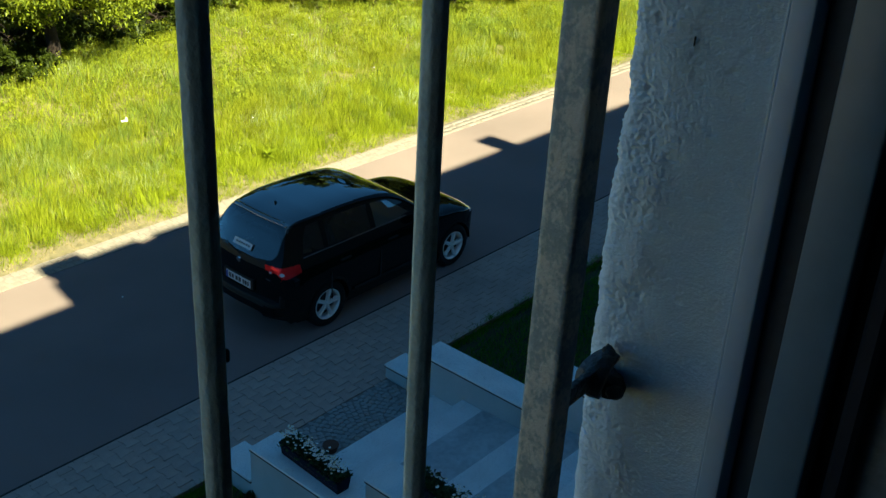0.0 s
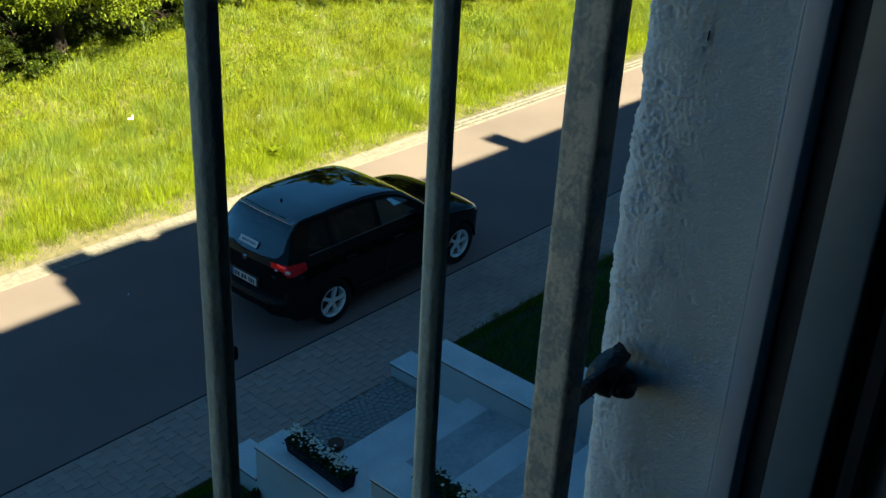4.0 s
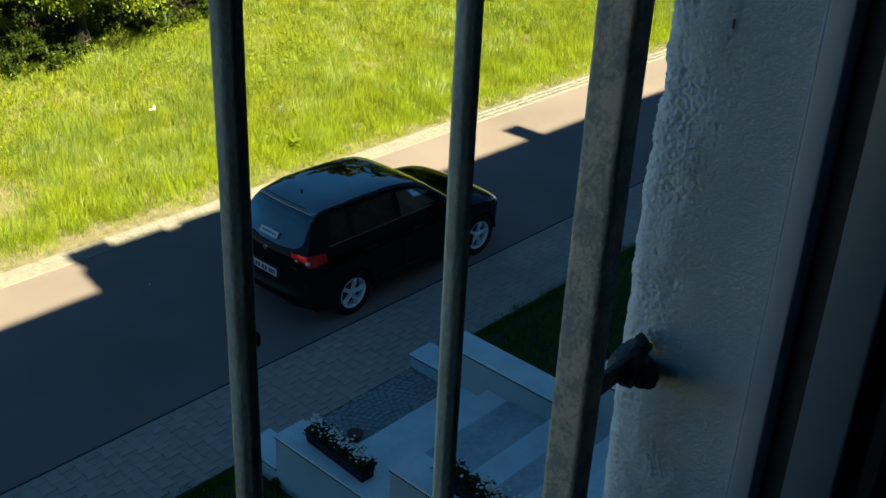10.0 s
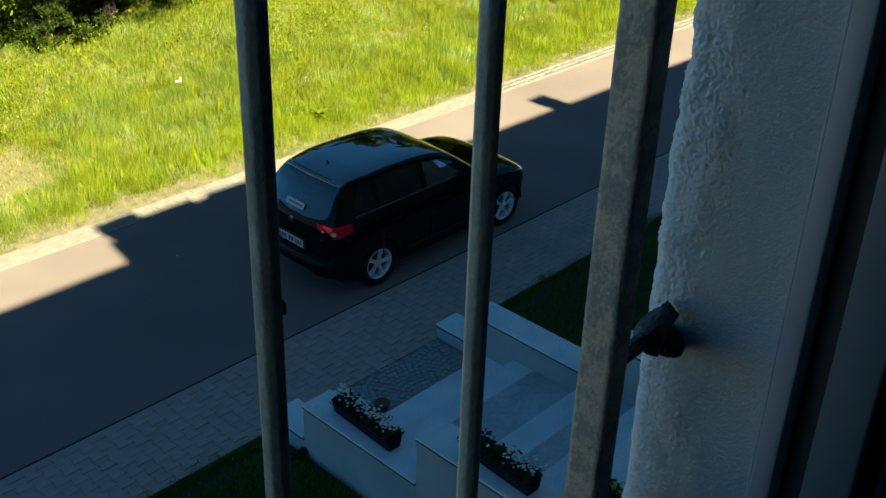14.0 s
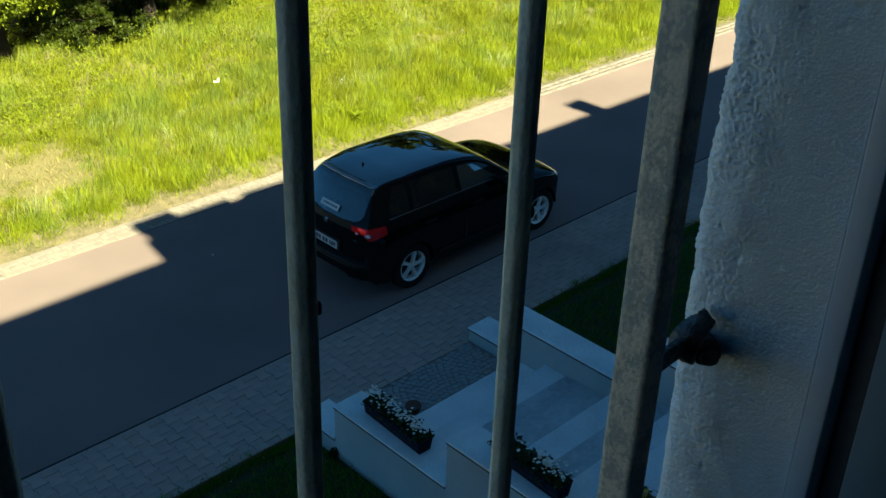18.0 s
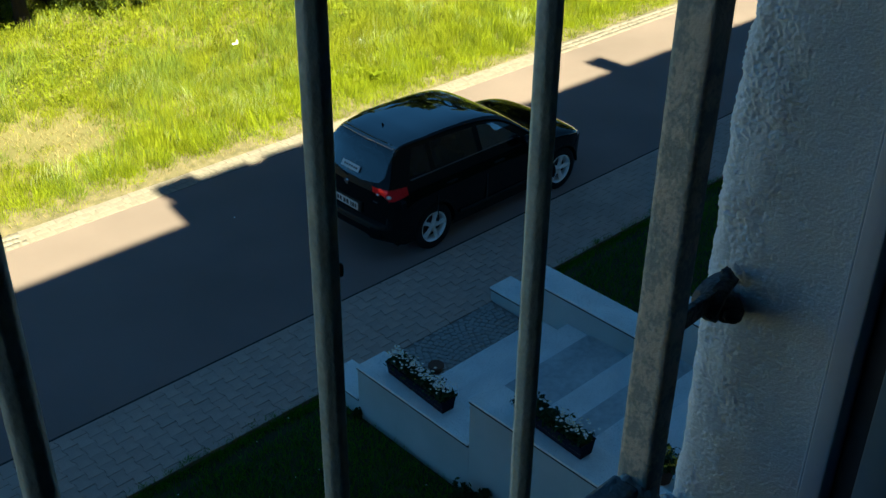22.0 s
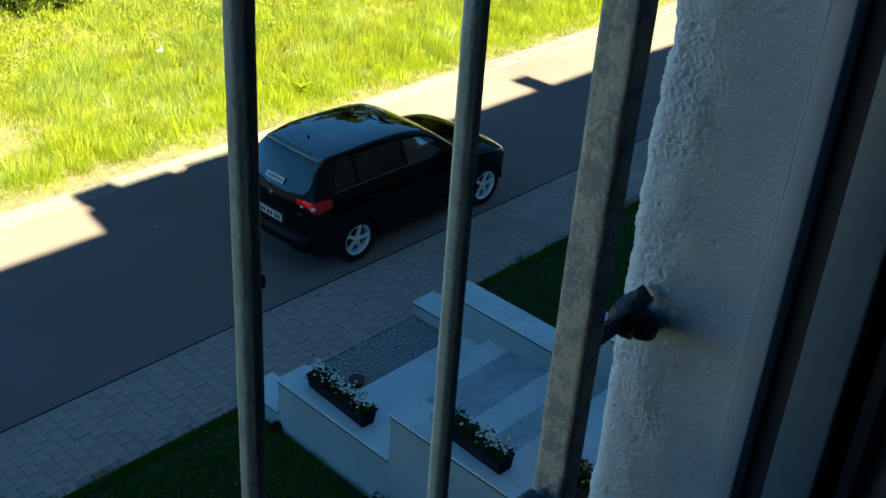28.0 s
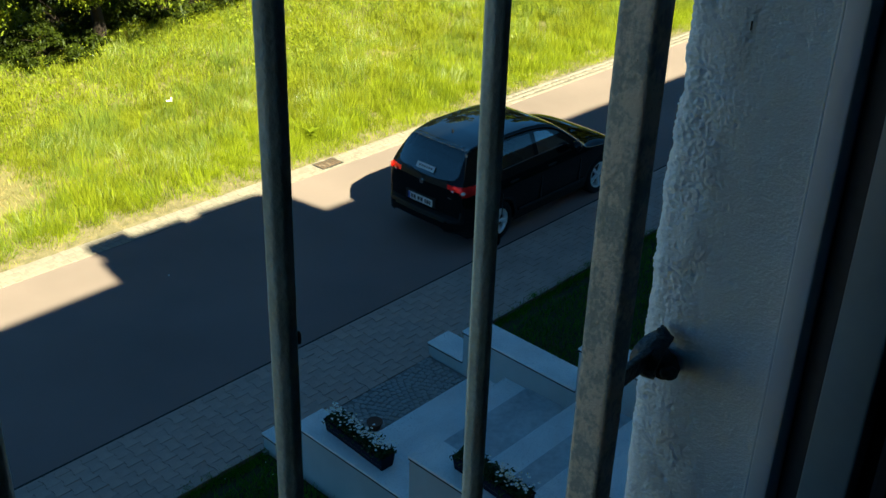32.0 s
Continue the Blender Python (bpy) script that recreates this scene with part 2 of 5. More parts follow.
WHITE = mat("white_print", (0.55, 0.57, 0.59), (0.48, 0.50, 0.52), rough=0.4, bump=0.0)
INK = mat("black_print", (0.02, 0.02, 0.025), (0.015, 0.015, 0.02), rough=0.5, bump=0.0)
BLUE = mat("blue_print", (0.02, 0.06, 0.35), (0.015, 0.05, 0.3), rough=0.4, bump=0.0)
SEAT = mat("dark_seat_cloth", (0.02, 0.02, 0.022), (0.012, 0.012, 0.014), rough=0.9, fine=200)
GLASS = glass_mat("car_glass", (0.72, 0.80, 0.78), 2.6)
GLASS_DARK = glass_mat("dark_car_glass", (0.30, 0.34, 0.32), 1.75)
GLASS_REAR = glass_mat("dark_rear_glass", (0.30, 0.37, 0.36), 2.75)
PANE = glass_mat("window_pane_glass", (0.9, 0.93, 0.92))
BOX = mat("dark_blue_planter_plastic", (0.010, 0.012, 0.026), (0.007, 0.008, 0.016), rough=0.85, spec=0.1, fine=80, bump=0.05)
POT = mat("terracotta", (0.13, 0.06, 0.035), (0.08, 0.038, 0.024), rough=0.8, fine=60)
PETAL = mat("white_petal", (0.90, 0.90, 0.88), (0.82, 0.82, 0.80), rough=0.6, bump=0.0)
YOLK = mat("yellow_bloom", (0.75, 0.52, 0.03), (0.6, 0.4, 0.02), rough=0.6, bump=0.0)
GRASS = leaf_mat("meadow_grass", (0.372, 0.380, 0.028), (0.098, 0.114, 0.006), gloss=0.7, through=0.45, amount=0.8, patches=1.6)
FRESH = leaf_mat("fresh_grass", (0.388, 0.422, 0.022), (0.116, 0.154, 0.006), gloss=0.7, through=0.45, amount=0.8, patches=1.6)
PALE = leaf_mat("pale_grass_stalks", (0.45, 0.47, 0.20), (0.27, 0.31, 0.10), gloss=0.8, through=0.3)
COOL = leaf_mat("cool_meadow_grass", (0.270, 0.325, 0.055), (0.092, 0.126, 0.014), gloss=0.7, through=0.4, amount=0.8, patches=1.6)
STRAW = leaf_mat("dry_grass", (0.410, 0.314, 0.141), (0.269, 0.211, 0.070), gloss=0.7, through=0.3)
LAWN = leaf_mat("lawn_grass", (0.105, 0.235, 0.008), (0.032, 0.082, 0.003), gloss=0.6, through=0.3)
WEED = leaf_mat("weed_leaf", (0.285, 0.312, 0.020), (0.070, 0.090, 0.006), gloss=0.6, through=0.4)
LEAF = leaf_mat("tree_leaf", (0.225, 0.253, 0.017), (0.044, 0.068, 0.005), gloss=0.5, through=0.4)
# darkened copy of the tree leaf; dimness is put into its colour
DIMMED_LEAF = leaf_mat("dimmed_tree_leaf", (0.048, 0.062, 0.005), (0.014, 0.021, 0.002), gloss=0.5, through=0.3)
POTLEAF = leaf_mat("planter_leaf", (0.03, 0.055, 0.012), (0.010, 0.022, 0.005), gloss=0.5, through=0.25)
LUG = mat("grey_steel_lug", (0.13, 0.155, 0.18), (0.075, 0.09, 0.105), rough=0.6, metal=0.2, big=30, fine=200, bump=0.3)
BARK = mat("bark", (0.030, 0.016, 0.010), (0.014, 0.008, 0.006), rough=0.95, big=4, fine=40, bump=0.8)


# ---- mesh helpers ----
def part(name, bm, material, parent=None, label="", smooth=False):
    """Links a bmesh as one mesh object under a thing or under a part."""
    me = bpy.data.meshes.new(name)
    bm.to_mesh(me)
    bm.free()
    me.materials.append(material)
    if smooth:
        me.shade_smooth()
    ob = new(name, me)
    ob.parent = parent
    return tagged(ob, label)


def empty(name, m, label, category, group="", kind=""):
    ob = new(name)
    ob.empty_display_size = 0.1
    ob.matrix_world = m
    return tagged(ob, label, category, group, kind)


def raw(name, verts, faces, material, parent=None, smooth=False):
    """One mesh from arrays."""
    me = bpy.data.meshes.new(name)
    verts, faces = np.asarray(verts, np.float32), np.asarray(faces, np.int32)
    k = faces.shape[1]
    me.vertices.add(len(verts))
    me.vertices.foreach_set("co", verts.ravel())
    me.loops.add(faces.size)
    me.loops.foreach_set("vertex_index", faces.ravel())
    me.polygons.add(len(faces))
    me.polygons.foreach_set("loop_start", np.arange(0, faces.size, k, dtype=np.int32))
    me.update(calc_edges=True)
    me.validate()
    me.materials.append(material)
    if smooth:
        me.shade_smooth()
    ob = new(name, me)
    ob.parent = parent
    return ob


def box(bm, x0, y0, z0, x1, y1, z1, bevel=0.0, seg=1):
    """A box between two corners, with bevelled edges."""
    g = bmesh.ops.create_cube(bm, size=1.0, matrix=Matrix.LocRotScale(((x0 + x1) / 2, (y0 + y1) / 2, (z0 + z1) / 2), None, (x1 - x0, y1 - y0, z1 - z0)))
    if bevel:
        edges = {e for v in g["verts"] for e in v.link_edges}
        bmesh.ops.bevel(bm, geom=list(edges), offset=bevel, segments=seg, affect="EDGES", profile=0.5)
    return bm


def boxed(*a, **k):
    return box(bmesh.new(), *a, **k)


def cyl(bm, p, q, r, r2=None, n=16, caps=True):
    """A tapered rod from p to q."""
    p, q = Vector(p), Vector(q)
    d = q - p
    m = Matrix.Translation((p + q) / 2) @ d.to_track_quat("Z", "Y").to_matrix().to_4x4()
    bmesh.ops.create_cone(bm, cap_ends=caps, segments=n, radius1=r, radius2=r if r2 is None else r2, depth=d.length, matrix=m)
    return bm


def prism(bm, outline, z0, z1, m=None):
    """An upright prism over a flat outline; m turns it afterwards."""
    lo = [bm.verts.new((x, y, z0)) for x, y in outline]
    hi = [bm.verts.new((x, y, z1)) for x, y in outline]
    k = len(lo)
    for i in range(k):
        bm.faces.new((lo[i], lo[(i + 1) % k], hi[(i + 1) % k], hi[i]))
    bm.faces.new(hi)
    bm.faces.new(lo[::-1])
    if m is not None:
        bmesh.ops.transform(bm, matrix=m, verts=lo + hi)
    return bm


def grid(name, xs, ys, height, material, parent=None):
    """A sheet over the plan with heights height(x, y)."""
    X, Y = np.meshgrid(xs, ys, indexing="ij")
    Z = height(X, Y)
    k = len(ys)
    i, j = np.meshgrid(np.arange(len(xs) - 1), np.arange(k - 1), indexing="ij")
    a = (i * k + j).ravel()
    return raw(name, np.stack([X, Y, Z], -1).reshape(-1, 3), np.stack([a, a + k, a + k + 1, a + 1], 1), material, parent, True)


# ---- ground, road, pavement ----
YK, YF = 9.628, 13.80         # near and far edge of the road
YP = 8.27                     # inner edge of the pavement
YG = 14.22                    # outer edge of the gutter
TURN = -0.013                 # the far side of the road closes in slowly along x


def along(x):
    """How far the far side of the road lies from its place at x = 8."""
    return TURN * (x - 8.0)


def closing(bm):
    """Turns a strip with the far side of the road."""
    for v in bm.verts:
        v.co.y += along(v.co.x)
    return bm



def rise(x, y):
    """Height of the meadow: a low bank behind the gutter, then uneven ground."""
    s = np.clip((y - along(x) - 14.45) / 1.2, 0, 1)
    return -0.04 + s * s * (3 - 2 * s) * (0.10 + 0.05 * np.sin(0.9 * x + 0.4 * y) + 0.04 * np.sin(0.37 * x - 1.1 * y)) + np.clip(y - 16, 0, 60) * 0.01


tagged(grid("ground", np.concatenate([np.linspace(-1500, -20, 12), np.linspace(-15, 60, 120), np.linspace(70, 1800, 12)]), np.concatenate([np.linspace(-1200, 2, 8), np.linspace(4, 50, 90), np.linspace(55, 2000, 14)]), rise, SOIL), "meadow ground under tall grass with bare dry soil", "ground", kind="structure")


road_bm = bmesh.new()
prism(road_bm, [(-60, YK), (140, YK), (140, YF + 0.1), (-60, YF + 0.1)], -0.15, 0.0)
for v in road_bm.verts:
    if v.co.y > 12:
        v.co.y += along(v.co.x)
tagged(part("road", road_bm, ASPHALT), "narrow grey asphalt road beside a meadow", "road", kind="structure")
tagged(part("verge", closing(boxed(-60, YG, -0.2, 140, 14.95, 0.012)), VERGE), "dry gravelly verge with straw between road and meadow", "verge", kind="structure")
tagged(part("pavement", boxed(-60, YP, -0.2, 140, YK - 0.06, 0.045), JOINT), "pavement of grey interlocking concrete pavers", "pavement", kind="structure")
kerb = tagged(new("kerb"), "low flush concrete kerb along the pavement", "kerb", kind="structure")
tagged(part("kerb_joint", boxed(-60, YK - 0.011, -0.2, 140, YK + 0.058, 0.004), SEAM), "dark joint strip between kerb and asphalt", "joint", kind="structure")
kerb_mesh = None
for i in range(34):
    if kerb_mesh is None:
        o = part("kerb_stone", boxed(0.002, YK - 0.06, -0.2, 0.998, YK - 0.012, 0.040, bevel=0.006), PAVER, kerb)
        kerb_mesh = o.data
    else:
        o = new("kerb_stone", kerb_mesh)
        o.parent = kerb
    o.location = (i - 3, 0, 0)
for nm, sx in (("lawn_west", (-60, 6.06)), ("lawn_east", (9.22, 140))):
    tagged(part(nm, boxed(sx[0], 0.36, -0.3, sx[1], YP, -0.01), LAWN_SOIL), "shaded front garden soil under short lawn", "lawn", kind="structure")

# ---- house with the window the camera looks out of ----
WALL_Y0, WALL_Y1 = 0.10, 0.325
tagged(part("wall_south", boxed(0.60, WALL_Y0, 0, 19.1, WALL_Y1, 10.2), RENDER_WHITE), "rendered house wall in shade", "wall", kind="structure")
tagged(part("wall_south_west", boxed(-14, WALL_Y0, 0, -0.60, WALL_Y1, 10.2), RENDER_WHITE), "rendered house wall in shade", "wall", kind="structure")
tagged(part("wall_south_below_window", boxed(-0.60, WALL_Y0, 0, 0.60, WALL_Y1, 7.49), RENDER_WHITE), "rendered wall below the window", "wall", kind="structure")
tagged(part("wall_south_above_window", boxed(-0.60, WALL_Y0, 8.85, 0.60, WALL_Y1, 10.2), RENDER_WHITE), "rendered wall above the window", "wall", kind="structure")
tagged(part("wall_north", boxed(-1.6, -2.8, 6.6, 1.6, -2.6, 9.2), INNER), "plain painted room wall", "wall", kind="structure")
tagged(part("wall_west", boxed(-1.8, -2.8, 6.6, -1.6, WALL_Y0, 9.2), INNER), "plain painted room wall", "wall", kind="structure")
tagged(part("wall_east", boxed(1.6, -2.8, 6.6, 1.8, WALL_Y0, 9.2), INNER), "plain painted room wall", "wall", kind="structure")
tagged(part("floor", boxed(-1.8, -2.8, 6.5, 1.8, WALL_Y0, 6.7), WOOD), "dark wooden floor of the room", "floor", kind="structure")
tagged(part("ceiling", boxed(-1.8, -2.8, 9.1, 1.8, WALL_Y0, 9.25), INNER), "plain painted ceiling", "ceiling", kind="structure")

# eaves and dormer, which throw the shadow on the road: x from, x to, height of the edge at both ends
# beyond x 19.1 the roof edge is unseen filler, kept only for its shadow
EAVES = [(-14, 5.03, 10.93, 10.93), (5.03, 5.73, 12.14, 12.16), (5.73, 6.7, 11.94, 11.94), (6.7, 6.98, 11.81, 11.84), (6.98, 8.16, 11.94, 11.87), (8.16, 8.6, 11.87, 11.48), (8.6, 8.72, 11.48, 10.74), (8.72, 9.66, 10.71, 10.68), (9.66, 10.9, 10.68, 10.69), (10.9, 12.8, 10.69, 10.59), (12.8, 16.3, 10.59, 10.52), (16.3, 26, 10.51, 10.20)]
for x0, x1, za, zb in EAVES:
    bm = bmesh.new()
    vs = [bm.verts.new(c) for c in ((x0, 0.85, za), (x1, 0.85, zb), (x1, -4.5, zb + 2.4), (x0, -4.5, za + 2.4), (x0, 0.85, za - 0.25), (x1, 0.85, zb - 0.25), (x1, -4.5, zb + 2.15), (x0, -4.5, za + 2.15))]
    for f in ((0, 1, 2, 3), (7, 6, 5, 4), (0, 4, 5, 1), (1, 5, 6, 2), (2, 6, 7, 3), (3, 7, 4, 0)):
        bm.faces.new([vs[i] for i in f])
    tagged(part("roof", bm, ROOF), "red tiled roof edge of the house", "roof", kind="structure")
for nm, x0, x1 in (("dormer_cheek", 5.03, 5.2), ("dormer_cheek_east", 8.15, 8.16)):
    bm = prism(bmesh.new(), [(0.80, 9.9), (0.80, 11.62), (-4.4, 13.9), (-4.4, 9.9)], x0, x1, Matrix(((0, 0, 1, 0), (1, 0, 0, 0), (0, 1, 0, 0), (0, 0, 0, 1))))
    tagged(part(nm, bm, RENDER_WHITE), "side wall of the roof dormer", "wall", kind="structure")
tagged(part("dormer_front", boxed(5.2, 0.326, 9.9, 8.15, 0.80, 11.60), RENDER_WHITE), "front wall of the roof dormer", "wall", kind="structure")
# unseen block, added to cut off the sky mirrored in the car's front window
tagged(part("wall_garage", boxed(19.102, -8.8, 0, 25.6, WALL_Y1, 3.3), RENDER_WHITE), "unseen low block added to shape the car window reflection", "wall", kind="structure")
tagged(part("wall_gable_east", boxed(18.9, -8.8, 0, 19.1, WALL_Y0, 10.2), RENDER_WHITE), "rendered gable wall of the house", "wall", kind="structure")
tagged(part("wall_back", boxed(-14, -9.0, 0, 19.1, -8.8, 10.3), RENDER_WHITE), "rear wall of the house", "wall", kind="structure")
bm = bmesh.new()
vs = [bm.verts.new(c) for c in ((-14, -4.5, 13.3), (26, -4.5, 12.6), (26, -9.4, 10.4), (-14, -9.4, 10.4))]
bm.faces.new(vs)
bmesh.ops.solidify(bm, geom=bm.faces[:], thickness=0.15)
tagged(part("roof_north", bm, ROOF), "red tiled rear roof slope", "roof", kind="structure")
vent = empty("roof_vent", pose(14.64, 0.80, 10.42), "short square roof vent with a flat cap at the eaves", "vent")
bm = boxed(-0.11, -0.3, -0.1, 0.38, 0.02, 0.74, bevel=0.01)
for v in bm.verts:
    v.co.x -= 0.23 * v.co.z
part("shaft", bm, IRON, vent)
part("cap", boxed(-0.285, -0.3, 0.74, 0.21, 0.02, 0.775, bevel=0.01), IRON, vent)


# ---- plastered window reveal: rough, with a crumbly rounded outer arris ----
def plaster_reveal():
    prof = []                                    # (x, y, outward x, outward y, roughness)
    for y in np.linspace(0.2392, 0.3262, 104):
        prof.append((0.572, y, -1, 0))
    for a in np.linspace(0, 90, 20)[1:-1]:
        prof.append((0.572 + 0.012 * (1 - math.cos(radians(a))), 0.3262 + 0.012 * math.sin(radians(a)), -math.cos(radians(a)), math.sin(radians(a))))
    for x in np.linspace(0.584, 1.3, 9):
        prof.append((x, 0.3382, 0, 1))
    zs = np.concatenate([np.linspace(7.30, 7.50, 40)[:-1], np.linspace(7.50, 8.40, 1020)[:-1], np.linspace(8.40, 8.86, 80)])
    vs = []
    for z in zs:
        for x, y, ox, oy in prof:
            p = Vector((x, y, z))
            edge = min(1.0, max(0.0, (y - 0.268) / 0.055))
            clump = 0.85 + 0.75 * noise.noise(p * 30 + Vector((5, 2, 9)))
            warp = p + Vector((1, 1, 1)) * 0.0016 * noise.noise(p * 160)
            near = noise.voronoi(warp * 300)[0][0]
            small = noise.voronoi(p * 520 + Vector((3, 3, 8)))[0][0]
            lumps = (0.55 - near) * 1.15 + (0.5 - small) * 0.55 + noise.noise(p * 420) * 0.40 + noise.noise(p * 90) * 0.55
            pit = noise.noise(p * 130 + Vector((7, 3, 1)))
            h = 0.0017 * lumps * clump * (0.16 + 0.82 * edge ** 1.4)
            h += 0.0016 * noise.noise(p * 13) + 0.0024 * edge * noise.noise(p * 44 + Vector((0, 4, 4))) + 0.0004 * noise.noise(warp * 75 + Vector((9, 9, 1)))
            low = min(1.0, max(0.0, (7.92 - z) / 0.10))
            h += 0.0026 * low * edge
            if pit > 0.50:
                h -= 0.0060 * (pit - 0.50) * (0.35 + 0.9 * edge)
            vs.append((x + ox * h, y + oy * h, z))
    k = len(prof)
    i, j = np.meshgrid(np.arange(len(zs) - 1), np.arange(k - 1), indexing="ij")
    a = (i * k + j).ravel()
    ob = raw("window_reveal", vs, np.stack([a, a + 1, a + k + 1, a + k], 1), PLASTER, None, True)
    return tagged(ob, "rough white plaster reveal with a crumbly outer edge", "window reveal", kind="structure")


reveal = plaster_reveal()
for sy, sz, sl in ((0.293, 7.973, 0.006), (0.312, 8.003, 0.003)):
    part("scratch", boxed(0.5703, sy - 0.0003, sz - sl / 2, 0.575, sy + 0.0003, sz + sl / 2, bevel=0.0003), INK, reveal, "dark scratch in the plaster")
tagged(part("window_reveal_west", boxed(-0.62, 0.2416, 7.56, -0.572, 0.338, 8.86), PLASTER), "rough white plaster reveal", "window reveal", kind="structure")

# white plastic window frame, stepped, with a seal in its rebate
win = tagged(new("window_1"), "white plastic window frame, open, with grey seal", "window", kind="structure")
part("window_frame", boxed(0.5692, 0.2240, 7.50, 0.68, 0.2386, 8.90, bevel=0.0012, seg=2), PVC_LIP, win, "outer lip of the white frame", True)
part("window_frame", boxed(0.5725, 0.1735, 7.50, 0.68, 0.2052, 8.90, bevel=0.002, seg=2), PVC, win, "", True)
part("caulk", boxed(0.5709, 0.2387, 7.50, 0.60, 0.2412, 8.90, bevel=0.0010, seg=2), PVC_LIP, win, "thin pale caulk line")
part("seal", boxed(0.5840, 0.2053, 7.50, 0.66, 0.2238, 8.90, bevel=0.004, seg=3), SEAL, win, "black rubber seal in the groove")
part("window_frame", boxed(-0.66, 0.1955, 7.50, -0.575, 0.2410, 8.90, bevel=0.0015), PVC, win)
part("window_frame", boxed(-0.66, 0.1955, 8.78, 0.66, 0.2410, 8.90, bevel=0.0015), PVC, win)
part("window_frame", boxed(-0.566, 0.1755, 7.44, 0.566, 0.2390, 7.52, bevel=0.0015), PVC, win)
# boards added where the room side is only unlit
part("inner_casing", boxed(0.5900, 0.1630, 7.50, 0.72, 0.1733, 8.90, bevel=0.002), UNLIT, win, "room side of the frame, blackened as unlit")
part("inner_casing", boxed(0.580, 0.1500, 7.2, 0.5985, 0.1625, 9.05, bevel=0.003), UNLIT_BLUE, win, "added strip in the opening, darkened as unlit")
part("inner_casing", boxed(0.602, 0.082, 7.2, 1.25, 0.0985, 9.05, bevel=0.003), UNLIT, win, "added board on the room wall, blackened as unlit")
sash = part("sash", boxed(0.668, -0.40, 7.52, 0.715, 0.165, 7.60, bevel=0.003), UNLIT, win, "open casement sash, blackened as unlit")
part("stile", boxed(0.668, 0.085, 7.60, 0.715, 0.165, 8.80, bevel=0.003), UNLIT, sash)
part("stile", boxed(0.668, -0.40, 7.60, 0.715, -0.32, 8.80, bevel=0.003), UNLIT, sash)
part("rail", boxed(0.668, -0.32, 8.72, 0.715, 0.085, 8.80, bevel=0.003), UNLIT, sash)
part("pane", boxed(0.672, -0.32, 7.60, 0.680, 0.085, 8.72), PANE, sash).visible_shadow = False
sill = tagged(part("window_sill", boxed(-0.575, 0.19, 7.492, 0.575, 0.346, 7.528, bevel=0.003), SHEET), "grey outer window sill with mortar remains", "window sill", kind="structure")

# ---- grille of iron bars ----
grille = empty("window_grille", pose(0, 0.32, 7.60), "weathered grey iron window grille with round bars", "window grille")


def rough_bar(r, z0, z1, square, seed, n=20):
    """An upright bar with a hammered, pitted skin."""
    zs = np.arange(z0, z1 + 0.002, 0.004)
    vs = []
    for z in zs:
        for i in range(n):
            a = 2 * math.pi * (i + 0.5) / n
            c, s = math.cos(a), math.sin(a)
            if square:
                u, w = abs(c) / 0.78, abs(s) / 0.99
                q = r / max(u, w) * (1.0 - 0.05 * (min(u, w) / max(u, w)) ** 8)
            else:
                q = r * min(1.05, math.cos(math.pi / 8) / math.cos((a + 0.25) % (math.pi / 4) - math.pi / 8) * 1.045)
            p = Vector((c * q, s * q, z))
            q += (0.0002 if square else 0.00007) * noise.noise(p * 55 + Vector((seed, 0, 0))) + 0.00010 * noise.noise(p * 210)
            vs.append((c * q, s * q, z))
    i, j = np.meshgrid(np.arange(len(zs) - 1), np.arange(n), indexing="ij")
    a, b = (i * n + j).ravel(), (i * n + (j + 1) % n).ravel()
    return vs, np.stack([a, b, b + n, a + n], 1)


for i, x in enumerate((-0.4365, -0.302, -0.1675, -0.033, 0.1015, 0.2362, 0.3705)):
    o = raw("bar", *rough_bar(0.0062, 0.008, 1.10, False, 3.7 * i, n=32), STEEL, grille, True)
    o.location = (x + 0.0002, 0, 0)
for x in (0.499, -0.535):
    o = raw("post", *rough_bar(0.0130, -0.075, 1.10, True, 11 + x, n=40), POST, grille, True)
    o.location, o.rotation_euler = (x - 0.0028, 0, 0), (0, 0.006, 0)
part("bottom_rail", boxed(-0.522, -0.011, -0.025, 0.4825, 0.011, 0.017, bevel=0.003, seg=2), LUG, grille)
part("top_rail", boxed(-0.55, -0.013, 1.10, 0.512, 0.013, 1.126, bevel=0.002), STEEL, grille)


